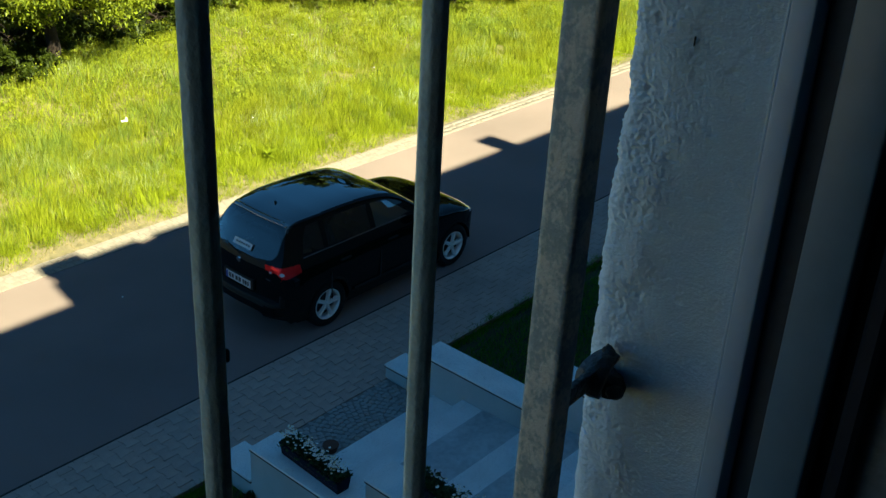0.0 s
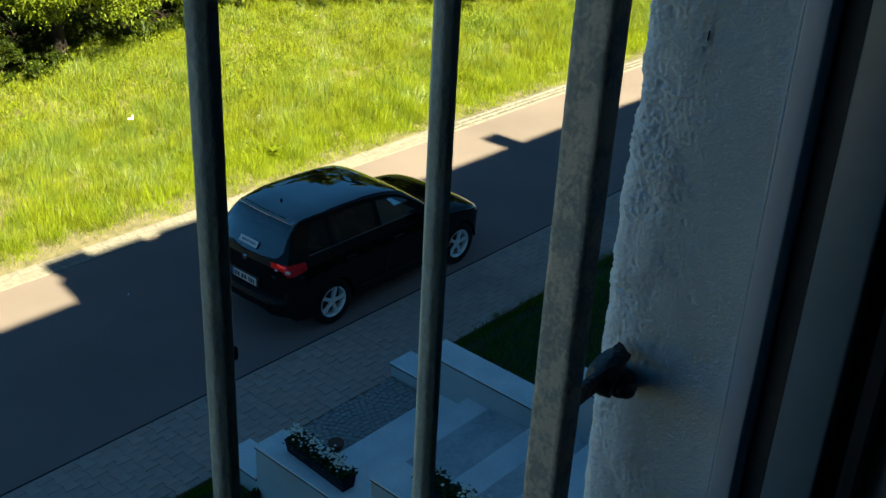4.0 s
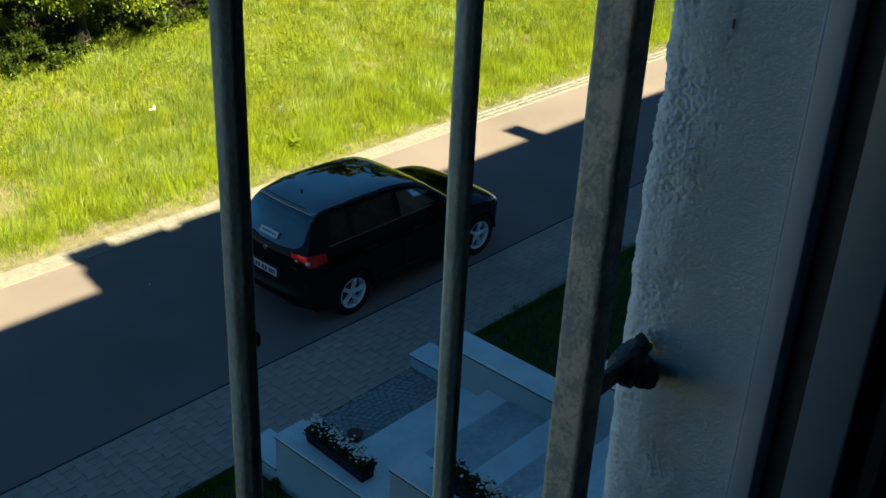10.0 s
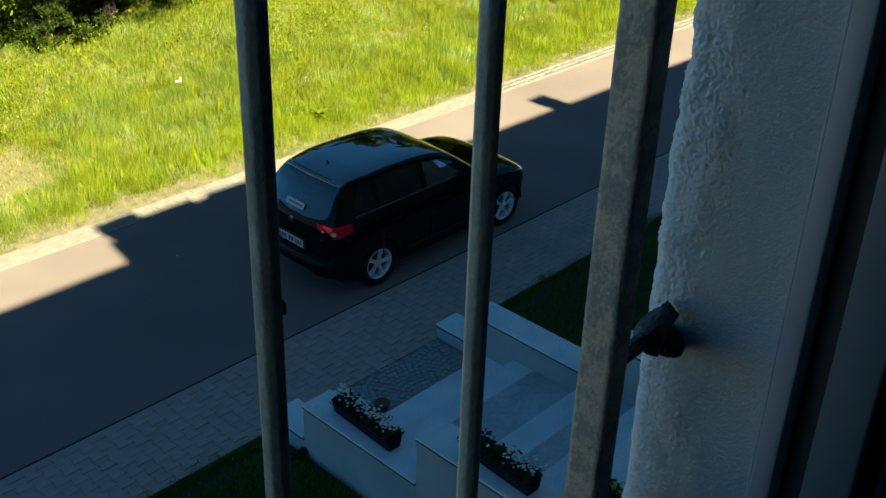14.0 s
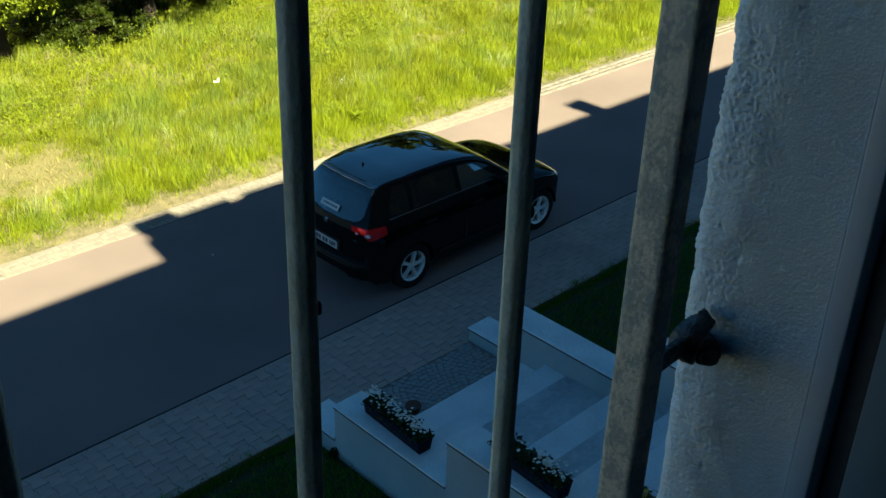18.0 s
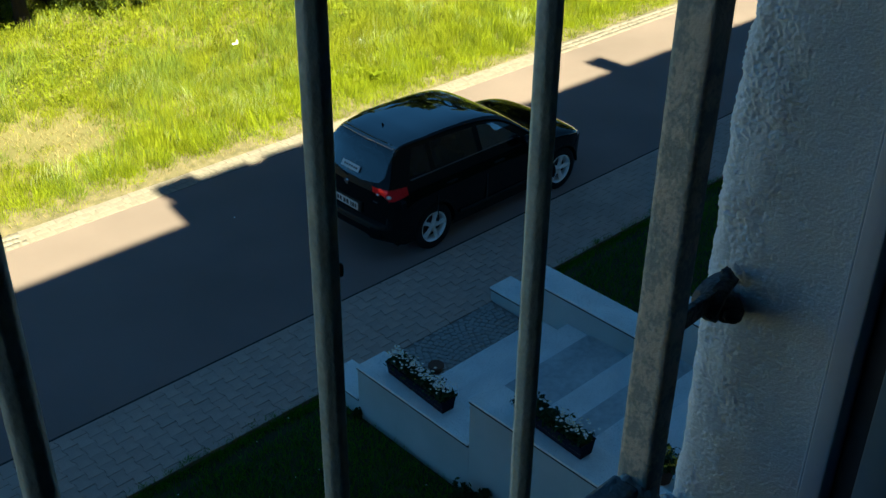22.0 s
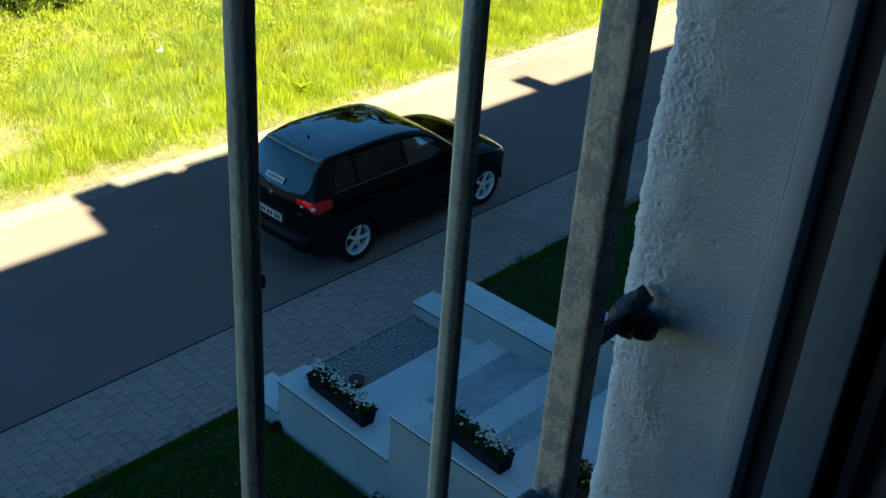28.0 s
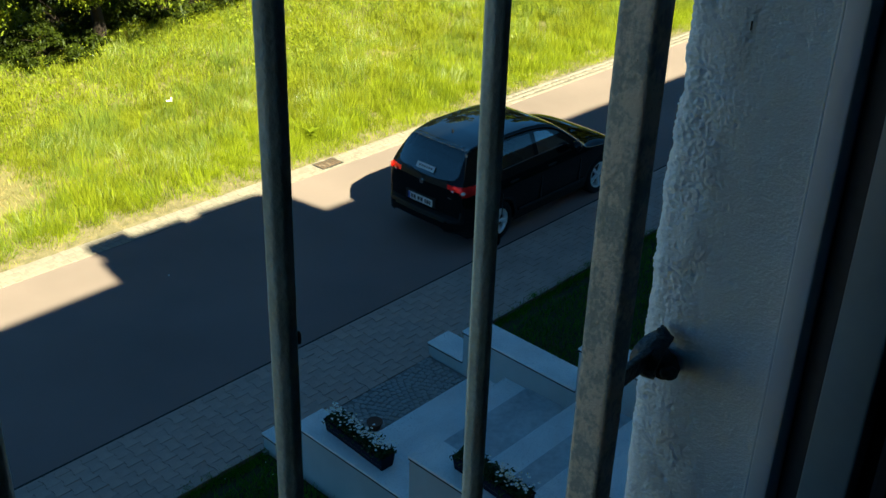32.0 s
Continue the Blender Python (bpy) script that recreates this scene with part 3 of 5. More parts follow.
def anchor(zc):
    """The wall anchor: a flat lug from the post, a bent strap, a domed plug with a rim and a bolt end, driven into the plaster."""
    lug = box(bmesh.new(), 0.508, -0.010, zc - 0.009, 0.546, -0.004, zc + 0.010, bevel=0.002, seg=2)
    for v in lug.verts:
        v.co.z += (v.co.x - 0.508) * 0.10
    def squeeze(bm):
        """The anchor is squat: flatten it about its middle."""
        for v in bm.verts:
            v.co.z = zc - 0.0015 + (v.co.z - zc + 0.004) * 0.74
            v.co.x = 0.546 + (v.co.x - 0.546) * (0.90 if v.co.x > 0.546 else 1.0)
        return bm

    part("lug", squeeze(lug), IRON, grille, "dark steel lug between post and anchor")
    # a flat strap, bent round and hammered towards the wall
    bm = bmesh.new()
    rows = []
    for k in range(15):
        f = k / 14
        a = math.pi * (1.22 - 0.80 * f)
        cx, cz = 0.5585 + 0.0215 * math.cos(a), zc - 0.004 + 0.0185 * math.sin(a)
        wide = 0.0105 * (1 - 0.45 * abs(f - 0.45) ** 1.5 * 2)
        n = Vector((math.cos(a), 0, math.sin(a))) * 0.0022
        rows.append([bm.verts.new(Vector((cx, -0.006 + sy * wide, cz)) + n * sn) for sy, sn in ((-1, 1), (0, 1.7), (1, 1), (1, -1), (0, -0.6), (-1, -1))])
    for p, q in zip(rows, rows[1:]):
        for k in range(6):
            bm.faces.new((p[k], p[(k + 1) % 6], q[(k + 1) % 6], q[k]))
    bm.faces.new(rows[0][::-1])
    bm.faces.new(rows[-1])
    part("strap", squeeze(bm), IRON, grille, "dark bent strap of the wall anchor", True)
    bm = bmesh.new()
    cyl(bm, (0.552, -0.017, zc - 0.012), (0.566, 0.002, zc - 0.014), 0.0105, 0.0125, 24)
    cyl(bm, (0.548, -0.0225, zc - 0.0115), (0.552, -0.017, zc - 0.012), 0.0065, 0.0075, 6)
    bmesh.ops.bevel(bm, geom=bm.edges[:], offset=0.0012, segments=2, affect="EDGES")
    part("nut", squeeze(bm), IRON, grille, "dark round nut and bolt end", True)
    bm = bmesh.new()
    bmesh.ops.create_icosphere(bm, subdivisions=4, radius=1, matrix=Matrix.LocRotScale((0.570, -0.005, zc - 0.018), Euler((0, 0.5, 0)), (0.0100, 0.011, 0.0085)))
    bmesh.ops.create_icosphere(bm, subdivisions=3, radius=1, matrix=Matrix.LocRotScale((0.5625, -0.004, zc + 0.0165), None, (0.0050, 0.0060, 0.0045)))
    for v in bm.verts:
        v.co += Vector((1, 1, 1)) * (0.0030 * noise.noise(v.co * 170) + 0.0014 * noise.noise(v.co * 420))
    part("plug", squeeze(bm), IRON, grille, "ragged dark plug in the plaster", True)


for bx, bz, by in ((0.2362, 0.292, -0.004), (0.3705, 0.293, -0.004), (0.3705, 0.44, 0.004), (0.2362, 0.50, 0.004)):
    bm = bmesh.new()
    bmesh.ops.create_icosphere(bm, subdivisions=2, radius=0.0015, matrix=Matrix.LocRotScale((bx + 0.0054, by, bz), None, (0.8, 0.9, 2.2)))
    for v in bm.verts:
        v.co += Vector((1, 1, 1)) * 0.0008 * noise.noise(v.co * 300)
    part("weld_bead", bm, IRON, grille, "dark weld bead", True)
anchor(0.139)
anchor(0.95)


def mortar(name, x, y, z, sx, sy, sz, seed, label):
    bm = bmesh.new()
    bmesh.ops.create_icosphere(bm, subdivisions=5, radius=1.0)
    fine = Vector((0, seed, 3))
    for v in bm.verts:
        n = v.co.copy()
        v.co *= 1 + 0.20 * noise.noise(n * 2.2 + Vector((seed, 0, 0))) + 0.09 * noise.noise(n * 6 + Vector((seed, 4, 0))) + 0.05 * noise.noise(n * 15 + fine)
        v.co = Vector((x + v.co.x * sx, y + v.co.y * sy, z + v.co.z * sz))
    return tagged(part(name, bm, MORTAR, None, "", True), label, "mortar", kind="structure")


mortar("mortar_bed", 0.484, 0.319, 7.588, 0.028, 0.021, 0.027, 2.0, "lump of pale mortar round the foot of the post")
mortar("mortar_bed_east", 0.562, 0.331, 7.527, 0.008, 0.016, 0.014, 5.0, "crumbly mortar between post and reveal")


# ---- entrance stairs with low walls ----
XL0, XL1, XR0, XR1 = 6.05, 6.47, 8.80, 9.20
TOP1, TOP2, STUB = 0.70, 1.28, 0.25
stairs = tagged(new("entrance_stairs"), "wide pale granite entrance steps down to the pavement", "stairs", kind="structure")
# front edge and height of each tread, and its stone
STEPS = [(7.47, 0.17, TREAD), (6.99, 0.34, TREAD), (6.65, 0.362, TREAD_DARK), (5.92, 0.535, TREAD), (5.45, 0.705, TREAD_DARK), (5.02, 0.875, TREAD), (4.64, 1.045, TREAD)]
for i, (ye, z, stone) in enumerate(STEPS):
    inner = STEPS[i + 1][0] - 0.03 if i + 1 < len(STEPS) else 0.36
    part("tread", boxed(XL1 - 0.02, inner, z - 0.045, XR0 + 0.02, ye, z, bevel=0.006, seg=2), stone, stairs)
    if i != 2:
        part("riser", boxed(XL1 - 0.02, inner, -0.1, XR0 + 0.02, ye - 0.03, z - 0.047), TREAD, stairs)


def low_wall(name, x0, x1, label):
    w = tagged(new(name), label, "garden wall", kind="structure")
    segs = [(7.72, 8.32, STUB), (5.95, 7.72, TOP1), (0.36, 5.95, TOP2)]
    for ya, yb, z in segs:
        back = ya + (0.0 if z == TOP2 else -0.010 if z == TOP1 else -0.012)
        part("wall_body", boxed(x0 + 0.014, back, -0.1, x1 - 0.014, yb - 0.012, z - 0.048), WALL_GREY, w)
        part("joint", boxed(x0 + 0.003, ya + (0.004 if z == TOP2 else -0.006), z - 0.046, x1 - 0.003, yb - 0.004, z - 0.0265), SEAM, w, "dark strip below the coping edge")
        part("coping", boxed(x0, ya + (0.002 if z == TOP2 else -0.006), z - 0.026, x1, yb, z, bevel=0.004, seg=2), GRANITE, w, "speckled pale granite coping slab")
    return w


low_wall("low_wall_west", XL0, XL1, "white rendered stepped stair wall with granite coping")
low_wall("low_wall_east", XR0, XR1, "white rendered stepped stair wall with granite coping")
tagged(part("landing_edge", boxed(XL0 - 0.05, 8.22, -0.2, XR1 + 0.05, YP, 0.038), BED), "sanded joint strip between wall ends and pavement", "landing", kind="structure")
tagged(part("landing", boxed(XL1, 7.40, -0.2, XR0, YP - 0.001, 0.041), BED), "small landing laid with grey cobbles", "landing", kind="structure")

# ---- planters with daisies ----


def leaf_mass(rng, count, place, size, flat=0.6):
    """Many small two-triangle leaves at places from place(rng)."""
    P = np.array([place() for _ in range(count)])
    n = len(P)
    a = rng.uniform(0, 2 * np.pi, n)
    tilt = rng.normal(0, flat, (n, 2))
    u = np.stack([np.cos(a), np.sin(a), tilt[:, 0]], 1)
    v = np.stack([-np.sin(a), np.cos(a), tilt[:, 1]], 1)
    s = size * rng.uniform(0.6, 1.4, (n, 1))
    V = np.stack([P - u * s, P + v * s * 0.45 + u * s * 0.1, P + u * s, P - v * s * 0.45 + u * s * 0.1], 1).reshape(-1, 3)
    F = np.arange(4 * n).reshape(-1, 4)
    return V, F


def daisies(rng, spots, r):
    """Petal discs with notched rims, one mesh."""
    V, F = [], []
    for x, y, z in spots:
        k = 10
        nx, ny = rng.normal(0, 0.22, 2)
        base = len(V)
        rr = r * rng.uniform(0.7, 1.2)
        V.append((x, y, z))
        for i in range(k):
            a = 2 * math.pi * i / k
            q = rr * (1.0 if i % 2 else 0.72)
            V.append((x + q * math.cos(a), y + q * math.sin(a), z + q * (nx * math.cos(a) + ny * math.sin(a)) + 0.004))
        for i in range(k):
            F.append((base, base + 1 + i, base + 1 + (i + 1) % k))
    return V, F


def planter(x, y, z, length, lean, seed, blooms, label):
    t = empty("flower_box", pose(x, y, z, 0, 0, lean), label, "flower box", group="flower boxes on the stair wall")
    bm = bmesh.new()
    w, h = 0.19, 0.155
    prof = [(-w * 0.40, 0), (w * 0.40, 0), (w * 0.5, h), (w * 0.5 + 0.012, h), (w * 0.5 + 0.012, h + 0.012), (w * 0.46, h + 0.012), (w * 0.36, 0.02), (-w * 0.36, 0.02), (-w * 0.46, h + 0.012), (-w * 0.5 - 0.012, h + 0.012), (-w * 0.5 - 0.012, h), (-w * 0.5, h)]
    ends = [[bm.verts.new((px, s * length / 2 * (0.97 if pz < 0.03 else 1.0), pz)) for px, pz in prof] for s in (-1, 1)]
    k = len(prof)
    for i in range(k):
        bm.faces.new((ends[0][i], ends[0][(i + 1) % k], ends[1][(i + 1) % k], ends[1][i]))
    for e in ends:
        bm.faces.new([e[i] for i in (0, 1, 2, 11)])
        bm.faces.new([e[i] for i in (2, 3, 4, 5)])
        bm.faces.new([e[i] for i in (8, 9, 10, 11)])
        bm.faces.new([e[i] for i in (11, 2, 5, 8)])
    bmesh.ops.recalc_face_normals(bm, faces=bm.faces[:])
    part("trough", bm, BOX, t, "dark plastic trough")
    part("soil", boxed(-w * 0.44, -length / 2 + 0.01, 0.06, w * 0.44, length / 2 - 0.01, h - 0.01), JOINT, t)
    rng = np.random.default_rng(seed)

    def spot():
        yy = rng.uniform(-length / 2, length / 2)
        lump = 0.07 + 0.04 * math.sin(yy * 17 + seed) + 0.03 * math.sin(yy * 39)
        return (rng.normal(0, 0.055), yy, h + abs(rng.normal(0, 0.5)) * max(lump, 0.03) * 0.75)

    tagged(raw("foliage", *leaf_mass(rng, 1700, spot, 0.021), POTLEAF, t), "dark green leaves", kind="stuff")
    spots = []
    for yc, n, spread in blooms:
        for _ in range(int(n * 2.6)):
            px, py, pz = rng.normal(0.0, 0.05), rng.normal(yc, spread), h + 0.092 + abs(rng.normal(0.015, 0.025))
            spots.append((px, max(-length / 2, min(length / 2, py)), pz))
    part_ob = raw("blossoms", *daisies(rng, spots, 0.0180), PETAL, t)
    tagged(part_ob, "white daisy petals", kind="stuff")
    tagged(raw("blossom_eyes", *daisies(rng, [(a, b, c + 0.005) for a, b, c in spots], 0.007), YOLK, t), "yellow daisy eyes", kind="stuff")
    return t


planter(6.29, 6.92, TOP1, 0.95, -3, 4, [(0.40, 16, 0.06), (0.15, 14, 0.08), (-0.10, 20, 0.12), (-0.35, 22, 0.08)], "dark flower box full of white daisies on the lower wall")
planter(6.29, 5.06, TOP2, 0.90, -3, 9, [(-0.22, 24, 0.07), (-0.4, 4, 0.05), (0.1, 3, 0.1)], "dark flower box with fewer white blossoms on the upper wall")

pot = empty("plant_pot", pose(6.76, 4.10, 1.045), "terracotta pot with yellow pansies on the steps", "plant pot")
bm = bmesh.new()
cyl(bm, (0, 0, 0), (0, 0, 0.17), 0.085, 0.115, 20)
cyl(bm, (0, 0, 0.15), (0, 0, 0.19), 0.125, 0.125, 20)
part("bowl", bm, POT, pot)
rng = np.random.default_rng(12)
tagged(raw("foliage", *leaf_mass(rng, 500, lambda: (rng.normal(0, 0.07), rng.normal(0, 0.07), 0.19 + abs(rng.normal(0, 0.06))), 0.025), POTLEAF, pot), kind="stuff")
tagged(raw("blossoms", *daisies(rng, [(rng.normal(0, 0.07), rng.normal(0, 0.07), 0.24 + abs(rng.normal(0, 0.04))) for _ in range(22)], 0.026), YOLK, pot), "yellow pansies", kind="stuff")

bowl = empty("clay_bowl", pose(7.22, 7.66, 0.05), "brown clay bowl on the cobbles by the wall", "bowl")
bm = bmesh.new()
cyl(bm, (0, 0, 0), (0, 0, 0.09), 0.065, 0.092, 20)
cyl(bm, (0, 0, 0.08), (0, 0, 0.10), 0.098, 0.098, 20)
part("shell", bm, POT, bowl)

# a drain grating by the far gutter
drain = empty("drain_grating", pose(12.01, 13.97, 0.006, 0, 0, 0), "rusty iron road drain grating in the gutter", "drain")
part("frame", boxed(-0.25, -0.16, -0.05, 0.25, 0.16, 0.006, bevel=0.004), IRON, drain)
RUST = mat("rusty_iron", (0.22, 0.13, 0.08), (0.10, 0.07, 0.05), rough=0.85, fine=60, bump=0.4)
for i in range(8):
    part("slat", boxed(-0.22 + i * 0.057, -0.13, 0.0, -0.185 + i * 0.057, 0.13, 0.014, bevel=0.003), RUST, drain)


# ---- the car: origin on the ground under the middle of its rear axle, x forward ----
PROFILE = [(-0.935, 0.45), (-0.925, 0.595), (-0.912, 0.618), (-0.852, 0.640), (-0.848, 0.70), (-0.843, 0.90), (-0.836, 1.125), (-0.822, 1.150), (-0.725, 1.300), (-0.610, 1.475), (-0.515, 1.592), (-0.44, 1.630), (-0.25, 1.658), (0.0, 1.675), (0.35, 1.678), (0.75, 1.668), (1.05, 1.645), (1.30, 1.602), (1.48, 1.535), (1.78, 1.345), (2.02, 1.165), (2.13, 1.090), (2.3, 1.052), (2.65, 1.005), (2.86, 0.960), (3.01, 0.905), (3.12, 0.845), (3.20, 0.74), (3.25, 0.52)]
WIDTH = [(-0.935, 0.56), (-0.928, 0.63), (-0.90, 0.71), (-0.85, 0.772), (-0.75, 0.832), (-0.62, 0.870), (-0.45, 0.893), (-0.2, 0.902), (0.0, 0.905), (2.3, 0.905), (2.8, 0.892), (2.95, 0.862), (3.10, 0.79), (3.19, 0.68), (3.25, 0.50)]
SIDE = [(0.22, 0.93), (0.40, 0.975), (0.60, 0.99), (0.76, 1.0), (0.95, 0.992), (1.06, 0.968), (1.13, 0.938), (1.32, 0.852), (1.50, 0.765), (1.64, 0.690)]


def curve(table, x):
    """A smooth (monotone cubic) line through a table."""
    px, py = np.array([a for a, _ in table]), np.array([b for _, b in table])
    h = np.diff(px)
    d = np.diff(py) / h
    m = np.zeros_like(py)
    m[1:-1] = np.where(d[:-1] * d[1:] > 0, 2 * d[:-1] * d[1:] / (d[:-1] + d[1:] + 1e-12), 0)
    m[0], m[-1] = d[0], d[-1]
    x = np.clip(x, px[0], px[-1])
    i = np.clip(np.searchsorted(px, x) - 1, 0, len(h) - 1)
    t = (x - px[i]) / h[i]
    return (2 * t**3 - 3 * t**2 + 1) * py[i] + (t**3 - 2 * t**2 + t) * h[i] * m[i] + (-2 * t**3 + 3 * t**2) * py[i + 1] + (t**3 - t**2) * h[i] * m[i + 1]


BOW = 0.15                     # how far the tail bows round to its sides


def shell():
    """The skin of the car as a dense sheet of points."""
    xs = np.concatenate([np.linspace(-0.935, -0.86, 30)[:-1], np.linspace(-0.86, -0.45, 60)[:-1], np.linspace(-0.45, 1.2, 120)[:-1], np.linspace(1.2, 2.2, 90)[:-1], np.linspace(2.2, 3.05, 70)[:-1], np.linspace(3.05, 3.25, 40)])
    zt, w = curve(PROFILE, xs), curve(WIDTH, xs)
    low = 0.24 + 0.15 * np.clip((-0.55 - xs) / 0.38, 0, 1) + 0.16 * np.clip((xs - 2.95) / 0.35, 0, 1)
    drop = np.where(xs < -0.3, np.interp(xs, [-0.935, -0.87, -0.6, -0.3], [0.08, 0.08, 0.075, 0.085]), np.interp(xs, [-0.3, 1.0, 2.0, 3.30], [0.085, 0.095, 0.12, 0.12]))
    ze = zt - drop
    rows = []
    ns, na = 80, 56
    for x, t, wd, lo, e in zip(xs, zt, w, low, ze):
        z = lo + (e - lo) * np.linspace(0, 1, ns)
        y = wd * curve(SIDE, z)
        th = np.linspace(0, np.pi / 2, na)[1:]
        n = 3.6 if x < -0.4 else 3.0
        yy = y[-1] * np.cos(th).clip(0) ** (2 / n)
        zz = e + (t - e) * np.sin(th) ** (2 / n)
        ya = np.concatenate([y, yy])
        # the cabin narrows towards the tail
        ya = ya * (1 - 0.12 * np.clip(-x / 0.5, 0, 1) * np.clip((np.concatenate([z, zz]) - 1.12) / 0.45, 0, 1))
        # the tail bows round towards its sides
        xa = x + BOW * ya**2 * np.clip((-0.35 - x) / 0.5, 0, 1)
        rows.append(np.stack([xa, ya, np.concatenate([z, zz])], 1))
    return np.array(rows)


def build_car():
    car = empty("car", pose(9.22, 10.70, 0.0), "black compact sport utility car beside the kerb", "car")
    car.scale = (1.03, 0.99, 1.02)
    S = shell()
    rear = S[S[:, :, 0] < -0.2]

    def tail(y, z):
        """How far back the tail reaches at that place."""
        return float(rear[np.argmin((rear[:, 1] - abs(y)) ** 2 + (rear[:, 2] - z) ** 2), 0])

    nu, nv = S.shape[:2]
    V = np.concatenate([S.reshape(-1, 3), (S * np.array([1, -1, 1])).reshape(-1, 3)])
    i, j = np.meshgrid(np.arange(nu - 1), np.arange(nv - 1), indexing="ij")
    a = (i * nv + j).ravel()
    F = np.stack([a, a + 1, a + nv + 1, a + nv], 1)
    F = np.concatenate([F, F[:, ::-1] + nu * nv])
    C = V[F].mean(1)
    x, y, z = C[:, 0], np.abs(C[:, 1]), C[:, 2]
    x = np.where(x < -0.30, x - BOW * y**2 * np.clip((-0.35 - (x - BOW * y**2)) / 0.5, 0, 1), x)
    zt = curve(PROFILE, x)
    arc = z > zt - np.where(x < -0.5, 0.10, 0.13)
    belt = 1.215 - 0.028 * x
    top = np.minimum(zt - 0.125, 1.560)
    lim = (z > belt) & (z < top) & (x < 1.80 - 1.42 * (z - 1.10)) & (x > -0.42 + 0.60 * (z - 1.20))
    front_w = lim & (x > 0.95)
    rear_w = lim & (x > 0.06) & (x < 0.86)
    quarter = lim & (x < -0.02)
    back = (x < -0.40) & (z > 1.160 + 0.10 * np.clip(y - 0.35, 0, 1)) & (z < 1.585) & (y < 0.640 - 0.10 * (z - 1.16) - 0.13 * (np.clip(1.27 - z, 0, 1) / 0.11) ** 2) & (z > zt - 0.085)
    shield = (x > 1.36) & (x < 2.05) & (z > 1.19) & (y < 0.72 - 0.26 * (z - 1.19)) & (z > zt - 0.11)
    lamp = (x < -0.52) & (y > 0.50) & (z > 0.968 + 0.20 * np.clip(x + 0.78, 0, 1)) & (z < 1.128) & ~back
    head = (x > 2.98) & (y > 0.50) & (z > 0.80) & (z < 0.93)
    arch, flare = np.zeros(len(x), bool), np.zeros(len(x), bool)
    for hx in (0.0, 2.604):
        r = np.hypot(x - hx, z - 0.345)
        arch |= (r < 0.385) & (y > 0.5)
        flare |= (r < 0.425) & (y > 0.5)
    # the last two bands, on the tail, are matted to suppress the sunlit road's reflection
    clad = (z < 0.40) | flare | ((x < -0.80) & (z > 0.54) & (z < 0.665)) | ((x < -0.78) & (y < 0.5) & (z > 1.075) & (z < 1.165))
    kinds = {"front": (front_w, GLASS, "side_window"), "rear": (rear_w, GLASS_DARK, "side_window"), "quarter": (quarter, GLASS_DARK, "side_window"), "back": (back, GLASS_REAR, "rear_window"), "shield": (shield, GLASS, "windscreen"), "lamp": (lamp, RED, "tail_light"), "head": (head, CLEAR, "headlight")}
    taken = arch.copy()
    right = C[:, 1] < 0

    def cut(name, mask, material, label=""):
        f = F[mask]
        used, inv = np.unique(f, return_inverse=True)
        ob = raw(name, V[used], inv.reshape(f.shape), material, car, True)
        return tagged(ob, label)

    for k, (m, material, name) in kinds.items():
        m = m & ~taken
        taken |= m
        if k in ("back", "shield"):
            cut(name, m, material, "tinted glass")
        else:
            for side in (right, ~right):
                cut(name, m & side, material, {"lamp": "red glossy rear lamp", "head": "clear headlamp"}.get(k, "dark tinted glass"))
    m = clad & ~taken
    cut("lower_cladding", m, TRIM, "matt black plastic cladding, and tail bands matted against a reflection")
    taken |= m
    bonnet = (x > 2.15) & (z > zt - 0.10) & ~taken
    cut("bonnet", bonnet, PAINT, "glossy black bonnet")
    taken |= bonnet
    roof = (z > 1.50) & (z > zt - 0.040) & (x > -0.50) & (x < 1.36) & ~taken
    cut("roof_panel", roof, ROOF_SHEEN, "black roof panel with its sky reflection boosted")
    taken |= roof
    cut("body", ~taken, PAINT, "glossy black paint")
    # floor pan, wheel wells, seats
    part("underbody", boxed(-0.60, -0.78, 0.22, 2.95, 0.78, 0.30, bevel=0.02), TRIM, car)
    for hx in (0.0, 2.604):
        for s in (-1, 1):
            bm = bmesh.new()
            for k in range(14):
                a0, a1 = math.pi * k / 14, math.pi * (k + 1) / 14
                q = [bm.verts.new((hx + 0.40 * math.cos(t), yy, 0.345 + 0.40 * math.sin(t))) for t, yy in ((a0, s * 0.86), (a1, s * 0.86), (a1, s * 0.50), (a0, s * 0.50))]
                bm.faces.new(q)
            bm.faces.new([bm.verts.new((hx + 0.40 * math.cos(2 * math.pi * k / 28), s * 0.50, 0.345 + 0.40 * math.sin(2 * math.pi * k / 28))) for k in range(28)])
            part("wheel_well", bm, TRIM, car)
    for sx, sy in ((1.0, -0.36), (1.0, 0.36), (0.12, -0.36), (0.12, 0.36)):
        bm = box(bmesh.new(), sx - 0.05, sy - 0.25, 0.35, sx + 0.47, sy + 0.25, 0.62, bevel=0.05, seg=2)
        for v in box(bm, sx - 0.16, sy - 0.24, 0.60, sx - 0.02, sy + 0.24, 1.16, bevel=0.04, seg=2).verts:
            if v.co.z > 0.62:
                v.co.x -= (v.co.z - 0.62) * 0.3
        box(bm, sx - 0.33, sy - 0.12, 1.20, sx - 0.24, sy + 0.12, 1.36, bevel=0.03, seg=2)
        part("seat", bm, SEAT, car)
    part("dashboard", boxed(1.55, -0.72, 0.70, 2.05, 0.72, 1.04, bevel=0.06, seg=3), SEAT, car)
    bm = bmesh.new()
    ring = 24
